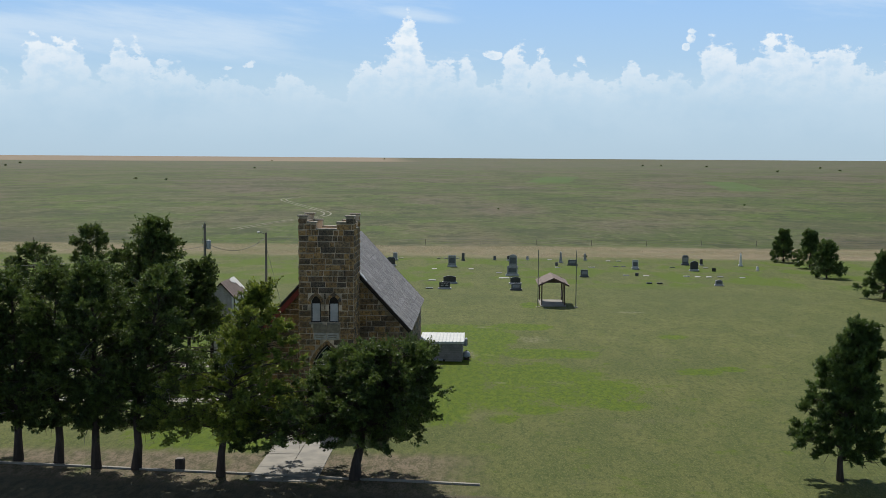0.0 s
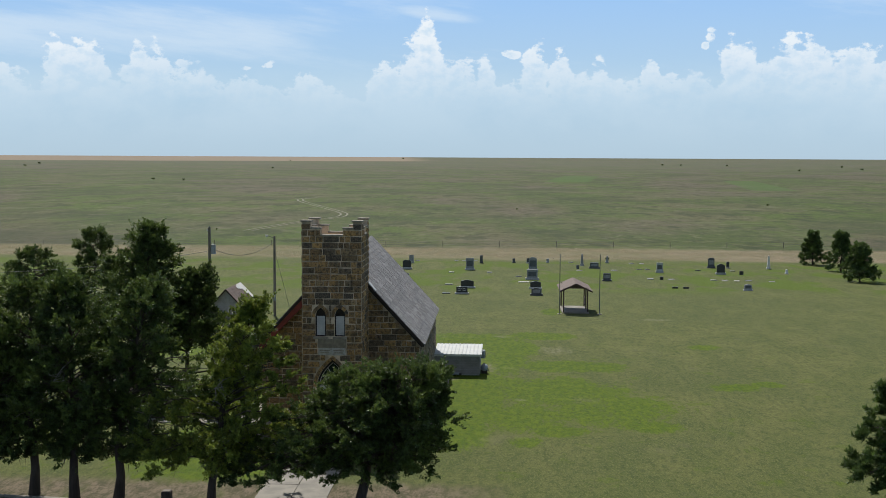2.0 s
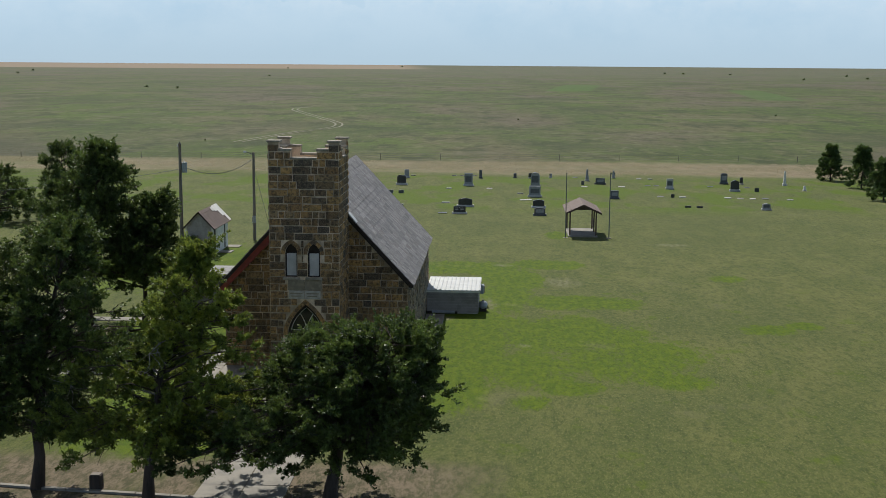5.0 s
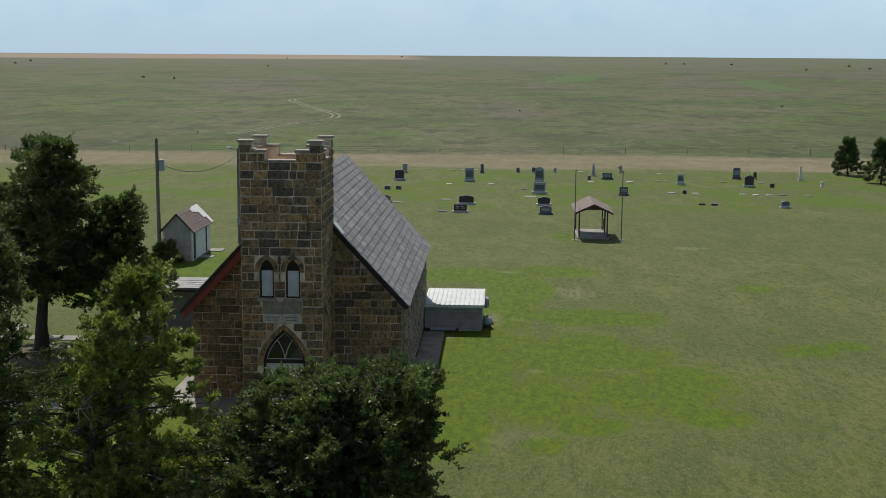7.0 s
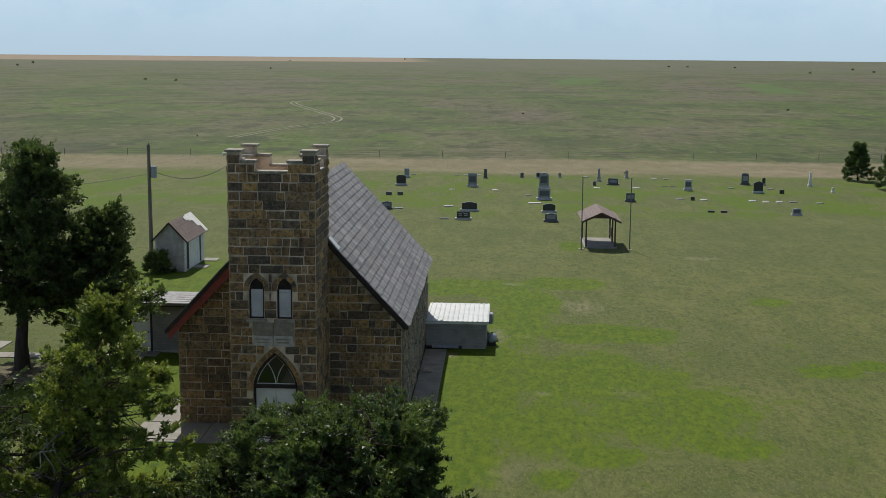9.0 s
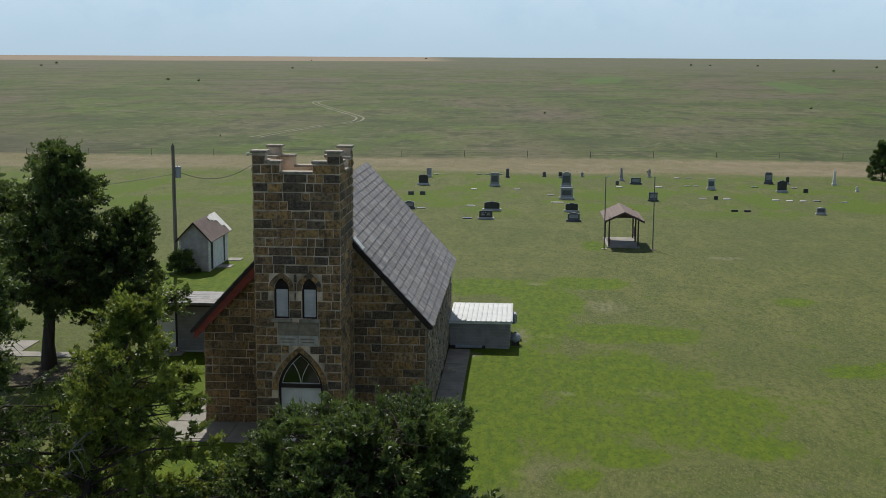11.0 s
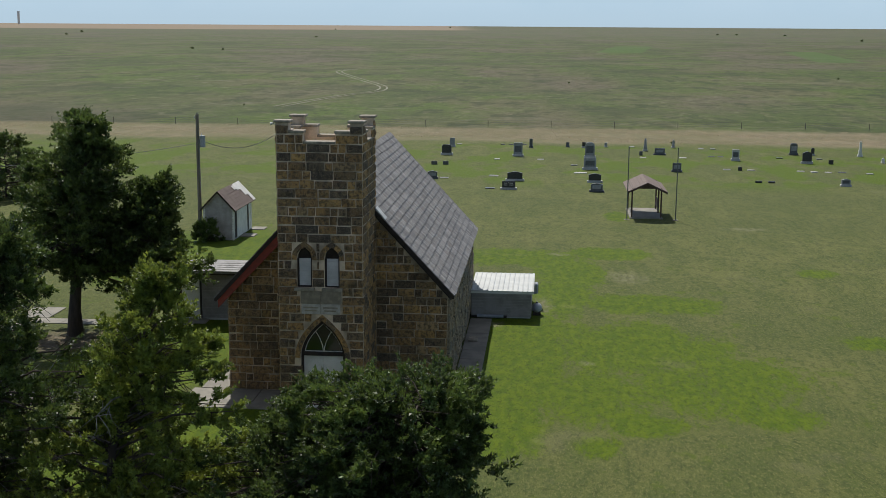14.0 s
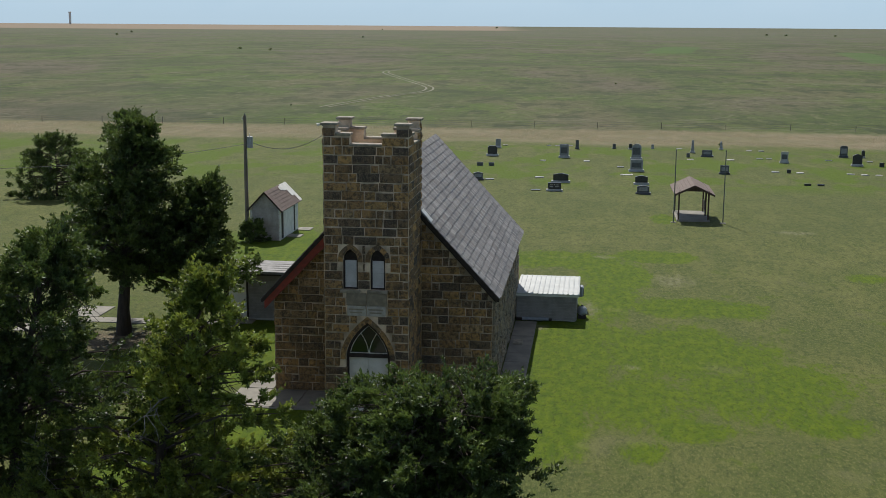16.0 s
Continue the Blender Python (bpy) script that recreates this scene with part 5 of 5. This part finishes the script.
# ---- utility poles ----
def make_poles():
    gz = on_ground(-16.3, 40)
    p = thing("utility_pole", "weathered wooden utility pole with a grey transformer", "utility pole", -16.3, 40, gz)
    part("shaft", rod(bmesh.new(), (0, 0, -0.2), (0, 0, 8.44 - gz), 0.15, 0.11, 10), M["pole"], p, smooth=False)
    top = 8.44 - gz
    t = part("transformer", rod(bmesh.new(), (0.34, 0, top - 2.3), (0.34, 0, top - 1.5), 0.2, 0.2, 14), M["grey_can"], p)
    part("bushing", rod(bmesh.new(), (0.3, 0, top - 1.5), (0.3, 0, top - 1.3), 0.035, 0.02, 6), M["white"], t)
    part("bracket", boxes((0.08, 0.2, -0.06, 0.06, top - 2.1, top - 1.7)), M["steel"], p)
    part("insulator", rod(bmesh.new(), (-0.18, 0, top - 0.3), (-0.18, 0, top - 0.12), 0.05, 0.03, 8), M["white"], p)
    part("insulator", rod(bmesh.new(), (0, 0, top), (0, 0, top + 0.14), 0.045, 0.03, 8), M["steel"], p)
    part("ground_rod", rod(bmesh.new(), (0.1, -0.14, 1.0), (0.1, -0.13, top - 1.2), 0.02, 0.02, 6), M["steel"], p)
    g2 = on_ground(-12.1, 48)
    q = thing("utility_pole", "weathered wooden pole with a yard light arm", "utility pole", -12.1, 48, g2)
    part("shaft", rod(bmesh.new(), (0, 0, -0.2), (0, 0, 7.2 - g2), 0.14, 0.1, 10), M["pole"], q)
    arm = part("arm", rod(bmesh.new(), (0, 0, 7.0 - g2), (-0.55, -0.2, 7.25 - g2), 0.03, 0.03, 6), M["steel"], q)
    part("lamp_head", rod(bmesh.new(), (-0.55, -0.2, 7.25 - g2), (-0.78, -0.26, 7.2 - g2), 0.09, 0.13, 10), M["white"], arm)
    part("meter_box", boxes((-0.14, 0.14, -0.24, -0.1, 1.5, 2.1), bevel=0.01), M["grey_can"], q)
    for label, a, b, sag, r in (("thin dark cable slung between the two poles", (-16.0, 40, 6.6), (-12.1, 48, 6.7), 0.9, 0.022),
                                ("thin pale service cable running to the far trees", (-16.3, 40, 6.4), (-46.0, 33.0, 5.2), 1.0, 0.018)):
        pts = []
        for k in range(17):
            f = k / 16
            pts.append((a[0] + (b[0] - a[0]) * f, a[1] + (b[1] - a[1]) * f, a[2] + (b[2] - a[2]) * f - sag * 4 * f * (1 - f)))
        tagged(part("cable", tube_path(bmesh.new(), pts, [r] * 17, 5), M["steel"]), label, "cable")
    tagged(part("guy_wire", rod(bmesh.new(), (-12.1, 48, 5.9), (-10.7, 49.0, on_ground(-10.7, 49)), 0.015, 0.015, 5), M["steel"]), "slanting steel guy wire anchored in the grass", "wire")


make_poles()


# ---- graveyard ----
GRANITES = {
    "grey": plain_mat("grey_granite", (0.3, 0.3, 0.3), (0.22, 0.225, 0.23), 4, 80, 0.5, 0.15),
    "light": plain_mat("light_granite", (0.5, 0.49, 0.47), (0.4, 0.39, 0.37), 4, 80, 0.7, 0.15),
    "black": plain_mat("black_granite", (0.03, 0.03, 0.033), (0.045, 0.045, 0.048), 4, 80, 0.3, 0.1),
    "slate": plain_mat("dark_grey_granite", (0.1, 0.105, 0.11), (0.075, 0.078, 0.085), 4, 80, 0.4, 0.12),
    "marble": plain_mat("white_marble", (0.72, 0.7, 0.66), (0.6, 0.58, 0.54), 4, 60, 0.6, 0.15),
}
WORDS = {"grey": "grey granite", "light": "pale grey granite", "black": "polished black granite", "slate": "dark grey granite", "marble": "white marble"}


def headstone(shape, tone, x, y, w, h, bars=False):
    """A stone on its base. shape: tablet, arched, shouldered, serpentine, obelisk, block, flush."""
    g = on_ground(x, y)
    rng = random.Random(int(x * 100 + y))
    said = {"tablet": "upright tablet headstone", "arched": "round-topped headstone", "shouldered": "shouldered headstone", "serpentine": "wide curved-top headstone", "obelisk": "slender obelisk monument", "block": "small block marker", "flush": "flat grave slab"}[shape]
    st = thing("headstone" if shape not in ("flush", "obelisk") else {"flush": "grave_slab", "obelisk": "obelisk"}[shape], f"{WORDS[tone]} {said} on the lawn", "headstone" if shape != "flush" else "grave slab", x, y, g, rng.uniform(-4, 4), group="headstones of the graveyard")
    m = GRANITES[tone]
    if shape == "flush":
        part("slab", boxes((-w / 2, w / 2, -0.28, 0.28, -0.05, 0.09), bevel=0.015), m, st)
        return
    base = 0.0
    if shape != "block":
        base = min(0.28, 0.16 * h + 0.06)
        bw = w * (1.0 if shape != "obelisk" else 1.0)
        part("base", boxes((-bw / 2, bw / 2, -0.24, 0.24, -0.06, base), bevel=0.02), GRANITES["light"] if tone in ("black", "grey") else m, st)
    bw = w * (0.8 if shape != "block" else 1.0) / 2
    d = 0.11 if w < 1.2 else 0.13
    bm = bmesh.new()
    if shape in ("tablet", "block"):
        box(bm, -bw, bw, -d, d, base, h, 0.02)
    elif shape == "obelisk":
        part("plinth", boxes((-bw * 0.85, bw * 0.85, -bw * 0.85, bw * 0.85, base, base + 0.3 * h), bevel=0.02), m, st)
        bmesh.ops.create_cone(bm, cap_ends=True, segments=4, radius1=bw * 0.95, radius2=bw * 0.72, depth=h * 0.46, matrix=Matrix.Translation((0, 0, base + 0.53 * h)) @ Matrix.Rotation(math.pi / 4, 4, "Z"))
        part("cap", boxes((-bw * 0.62, bw * 0.62, -bw * 0.62, bw * 0.62, base + 0.76 * h, base + 0.81 * h), bevel=0.012), m, st)
        urn = bmesh.new()
        bmesh.ops.create_uvsphere(urn, u_segments=12, v_segments=8, radius=bw * 0.42, matrix=Matrix.Translation((0, 0, base + 0.87 * h)) @ Matrix.Diagonal((1, 1, 1.3, 1)))
        part("finial", urn, m, st, smooth=True)
    else:
        tops = {"arched": lambda u: 0.28 * w * math.sqrt(max(0, 1 - u * u)) - 0.28 * w, "serpentine": lambda u: 0.07 * h * math.cos(u * math.pi * 0.9) - 0.07 * h, "shouldered": lambda u: 0.0 if abs(u) < 0.72 else -0.1 * h}[shape]
        n = 12
        pts = [(-bw, base), (bw, base)] + [(bw * (1 - 2 * k / n), h + tops(1 - 2 * k / n)) for k in range(n + 1)]
        prism(bm, pts, -d, d)
    tablet = part("tablet", bm, m, st)
    if shape in ("tablet", "serpentine", "shouldered", "arched") and w > 1.0:
        inset = GRANITES["slate"] if tone != "slate" else GRANITES["grey"]
        part("panel", boxes((-bw * 0.75, bw * 0.75, -d - 0.012, -d - 0.002, base + 0.2 * (h - base), base + 0.72 * (h - base))), GRANITES["black"] if tone == "black" else inset, tablet)
    if bars:
        for k, (a, b, z) in enumerate(((-0.7, -0.25, 0.68), (0.15, 0.62, 0.68), (-0.72, -0.2, 0.4), (0.12, 0.7, 0.4), (-0.08, 0.06, 0.74))):
            part("lettering", boxes((bw * a, bw * b, -d - 0.022, -d - 0.014, base + (h - base) * z - 0.035, base + (h - base) * z + 0.035)), GRANITES["light"], tablet)


STONES = [
    ("shouldered", "black", -4.55, 111.8, 1.55, 1.35), ("tablet", "grey", -4.8, 124.3, 0.85, 1.25), ("block", "slate", -4.9, 98.3, 0.7, 0.42), ("block", "slate", -3.56, 98.5, 0.65, 0.42),
    ("serpentine", "slate", -3.57, 81.9, 1.25, 0.85), ("tablet", "grey", 4.68, 111.3, 1.4, 1.75), ("tablet", "slate", 6.14, 124.8, 0.55, 1.25), ("serpentine", "black", 5.1, 81.1, 1.95, 0.98),
    ("tablet", "slate", 11.26, 126.5, 0.55, 0.68), ("tablet", "black", 13.5, 125.9, 0.6, 0.77),
    ("arched", "grey", 13.81, 110.8, 1.5, 2.0), ("tablet", "grey", 13.29, 94.9, 1.75, 1.36), ("serpentine", "black", 13.32, 80.9, 1.58, 0.93), ("serpentine", "slate", 13.17, 72.0, 1.42, 0.86),
    ("tablet", "grey", 16.6, 127.3, 0.48, 0.62), ("obelisk", "grey", 21.67, 122.1, 0.62, 1.6), ("block", "slate", 20.6, 115.4, 0.42, 0.56), ("tablet", "slate", 23.13, 116.7, 1.62, 0.88),
    ("obelisk", "grey", 26.0, 127.6, 0.55, 1.0), ("tablet", "slate", 23.02, 94.0, 1.2, 1.02), ("tablet", "light", 31.92, 109.8, 1.1, 1.42), ("block", "black", 30.5, 96.9, 0.45, 0.43),
    ("shouldered", "slate", 40.94, 119.6, 1.18, 1.55), ("serpentine", "black", 40.19, 107.5, 1.4, 1.5), ("arched", "black", 43.4, 119.5, 0.52, 1.0), ("block", "black", 43.0, 107.1, 0.55, 0.52),
    ("serpentine", "grey", 38.7, 81.4, 1.1, 0.77), ("obelisk", "marble", 49.26, 118.4, 0.6, 1.9), ("arched", "marble", 49.9, 109.7, 0.4, 0.64), ("block", "black", 30.33, 83.4, 0.68, 0.2), ("block", "black", 31.64, 83.3, 0.68, 0.2),
]
for row in STONES:
    headstone(*row)
headstone("tablet", "black", 4.72, 72.9, 1.6, 0.82, True)
for tone, x, y, w in (("light", 2.2, 106.5, 0.7), ("light", 7.6, 106.8, 0.75), ("grey", 2.7, 85.8, 0.95), ("black", 2.9, 73.2, 0.9), ("light", 12.1, 90.6, 1.4), ("grey", 29.7, 126.6, 0.7), ("grey", 31.3, 126.3, 0.7), ("slate", 29.6, 114.8, 0.8), ("slate", 30.8, 115.0, 0.7), ("black", 38.1, 114.2, 0.8), ("slate", 43.0, 113.5, 0.7),
                      ("grey", 29.1, 97.5, 0.8), ("light", 31.8, 97.1, 0.8), ("light", 37.3, 96.7, 0.8), ("light", 38.7, 96.1, 0.7), ("light", 40.2, 95.9, 0.7), ("slate", 41.8, 96.2, 0.8), ("grey", 44.6, 95.1, 0.7), ("light", 20.6, 111.8, 0.8), ("light", 25.7, 112.5, 0.9), ("black", 2.1, 128.8, 0.6), ("slate", 3.3, 128.9, 0.7), ("slate", 5.1, 129.2, 0.7), ("slate", 11.6, 99.8, 0.8), ("slate", -4.1, 128.4, 0.7), ("grey", 20.3, 127.8, 0.7), ("slate", -2.4, 82.6, 0.9)):
    headstone("flush", tone, x, y, w, 0.1)


# ---- fence, track, far things ----
def make_fence():
    f = thing("fence", "wire fence on wooden posts along the pasture", "fence")
    post = boxes((-0.045, 0.045, -0.045, 0.045, -0.15, 1.1), bevel=0.01)
    xs = [-150 + 10.6 * k for k in range(31)]
    line = lambda x: 160.5 + 0.055 * x
    first = part("post", post, M["pole"], f)
    first.location = (xs[0], line(xs[0]), on_ground(xs[0], line(xs[0])))
    for x in xs[1:]:
        p = new("post", first.data)
        p.parent = f
        p.location = (x, line(x), on_ground(x, line(x)))
    for h in (0.35, 0.7, 1.05):
        pts = [(x, line(x) - 0.07, on_ground(x, line(x)) + h) for x in xs]
        part("wire", tube_path(bmesh.new(), pts, [0.012] * len(pts), 4), M["steel"], f)


def make_track():
    spine = [(-56, 430), (-63.5, 408), (-66.2, 394), (-64.3, 378), (-56.8, 352.7), (-47.9, 324.8), (-40.1, 300.5), (-36.4, 286), (-35.1, 272), (-36.0, 262), (-39.4, 250.2), (-43.7, 228.1), (-47.7, 199.7), (-52, 176)]
    pts = []
    sp = [Vector(p) for p in spine]
    for i in range(1, len(sp) - 2):
        for k in range(8):
            f = k / 8
            pts.append(0.5 * (2 * sp[i] + (sp[i + 1] - sp[i - 1]) * f + (2 * sp[i - 1] - 5 * sp[i] + 4 * sp[i + 1] - sp[i + 2]) * f * f + (3 * sp[i] - sp[i - 1] - 3 * sp[i + 1] + sp[i + 2]) * f ** 3))
    bm = bmesh.new()
    for side in (-0.95, 0.95):
        last = None
        for i, p in enumerate(pts):
            d = (pts[min(i + 2, len(pts) - 1)] - pts[max(i - 2, 0)]).normalized()
            n = Vector((-d.y, d.x))
            ring = []
            for o in (-0.27, 0.27):
                q = p + n * (side + o)
                ring.append(bm.verts.new((q.x, q.y, on_ground(q.x, q.y) + 0.06)))
            if last:
                bm.faces.new((last[0], last[1], ring[1], ring[0]))
            last = ring
    tagged(part("wheel_track", bm, M["dirt"]), "pale two-rut dirt track through the pasture", "track", kind="structure")


M["dirt"] = plain_mat("pale_dirt", (0.21, 0.195, 0.14), (0.1, 0.105, 0.05), 0.16, 4, 0.95, 0.2)
make_fence()
make_track()


def far_bush(x, y, w, h, seed):
    rng = np.random.default_rng(seed)
    n = 22
    c = np.stack([rng.normal(scale=w * 0.24, size=n), rng.normal(scale=w * 0.24, size=n), h * rng.uniform(0.25, 0.85, n)], 1)
    b = thing("far_tree", "small dark tree standing far out on the prairie", "tree", x, y, on_ground(x, y), group="lone prairie trees")
    part("trunk", rod(bmesh.new(), (0, 0, -0.3), (0, 0, h * 0.6), 0.05 * h, 0.02 * h, 6), M["bark"], b)
    d = rng.normal(size=(n, 3)) * np.array([1, 1, 0.4]) + np.array([0, 0, 0.5])
    v, f = sprays(rng, c, d / np.linalg.norm(d, axis=1, keepdims=True), np.full(n, w * 0.3), np.full(n, w * 0.16), 26, w * 0.16, w * 0.09)
    mesh_object("crown", mesh_quads("crown", v, f), M["cedar"], b)


for k, (x, y, w, h) in enumerate(((-628, 1584, 9, 9), (-577, 1405, 7, 5), (-225, 743, 5, 2.5), (-194, 704, 4, 4), (-251, 1311, 6, 4), (-249, 3150, 14, 7), (268, 1885, 9, 6), (353, 1792, 9, 6), (338, 1285, 7, 7), (458, 1460, 8, 5), (500, 1700, 10, 5), (14.5, 319, 1.6, 1.2), (102, 361, 2.2, 1.8), (300, 1900, 9, 5), (-420, 2400, 8, 4), (640, 1800, 16, 8), (760, 1900, 22, 9), (-54, 202, 0.9, 1.6), (26.5, 133, 1.6, 1.0))):
    far_bush(x, y, w * 0.36, h * 0.4, 300 + k)


def make_elevator():
    e = thing("grain_elevator", "concrete grain silo standing on the skyline, whitened for distance haze", "silo", -1560, 3480, on_ground(-1560, 3480))
    # white material stands in for the haze that pales the backlit silo
    part("silo", rod(bmesh.new(), (0, 0, -5), (0, 0, 33), 3.4, 3.4, 20), M["white"], e)
    part("head_house", boxes((-3.0, 3.0, -3.0, 3.0, 33, 37), bevel=0.2), M["white"], e)


make_elevator()


def make_stump():
    s = thing("stump", "squared dark stump standing under the trees", "stump", -5.05, -14.28, 0)
    part("wood", boxes((-0.2, 0.2, -0.2, 0.2, -0.05, 0.52), bevel=0.04), M["bark"], s)
    part("cut_top", boxes((-0.16, 0.16, -0.16, 0.16, 0.522, 0.53)), M["pole"], s)


make_stump()
make_tree("shrub", "small dark shrub growing against the shed", -15.2, 37.3, 1.3, 0.05, bumpy(91, ROUND(0.9), 0.3), 92, M["cedar"], "shrub", limbs=40, per=14, leaf=(0.12, 0.06), rise=0.5, trunk_r=0.04, plume=(0.3, 0.12), gaps=0.0)


# ---- tall dry grass along the fence ----
def make_hay():
    rng = np.random.default_rng(8)
    n = 46000
    x, y = rng.uniform(-120, 110, n), rng.uniform(134.5, 158, n)
    keep = noise_field(x, y) > -0.25
    x, y = x[keep], y[keep]
    n = len(x)
    z = ground_z(x, y)
    a = rng.uniform(0, math.pi, n)
    w, h = rng.uniform(0.02, 0.05, n), rng.uniform(0.04, 0.11, n)
    dx, dy = np.cos(a) * w, np.sin(a) * w
    tip = rng.normal(scale=0.12, size=(n, 2))
    v = np.stack([np.stack([x - dx, y - dy, z - 0.03], 1), np.stack([x + dx, y + dy, z - 0.03], 1), np.stack([x + dx * 0.6 + tip[:, 0], y + dy * 0.6 + tip[:, 1], z + h], 1), np.stack([x - dx * 0.5 + tip[:, 0], y - dy * 0.5 + tip[:, 1], z + h * 0.85], 1)], 1).reshape(-1, 3)
    ob = mesh_object("dry_grass", mesh_quads("dry_grass", v, np.arange(4 * n).reshape(-1, 4)), M["hay"])
    tagged(ob, "band of tall dry tan grass along the fence", "dry grass", kind="stuff")


def noise_field(x, y):
    return np.sin(x * 0.13 + np.sin(y * 0.31) * 1.7) * 0.5 + np.sin(y * 0.5 + x * 0.05) * 0.5


M["hay"] = leaf_mat("dry_grass_blades", (0.26, 0.21, 0.14), (0.32, 0.26, 0.175), (0.29, 0.24, 0.16), 0.6)
make_hay()


tagged(part("splash_block", boxes((4.8, 5.25, 11.6, 12.3, 0.03, 0.13), bevel=0.03), M["cap"]), "small pale stone block lying by the church wall", "stone block")
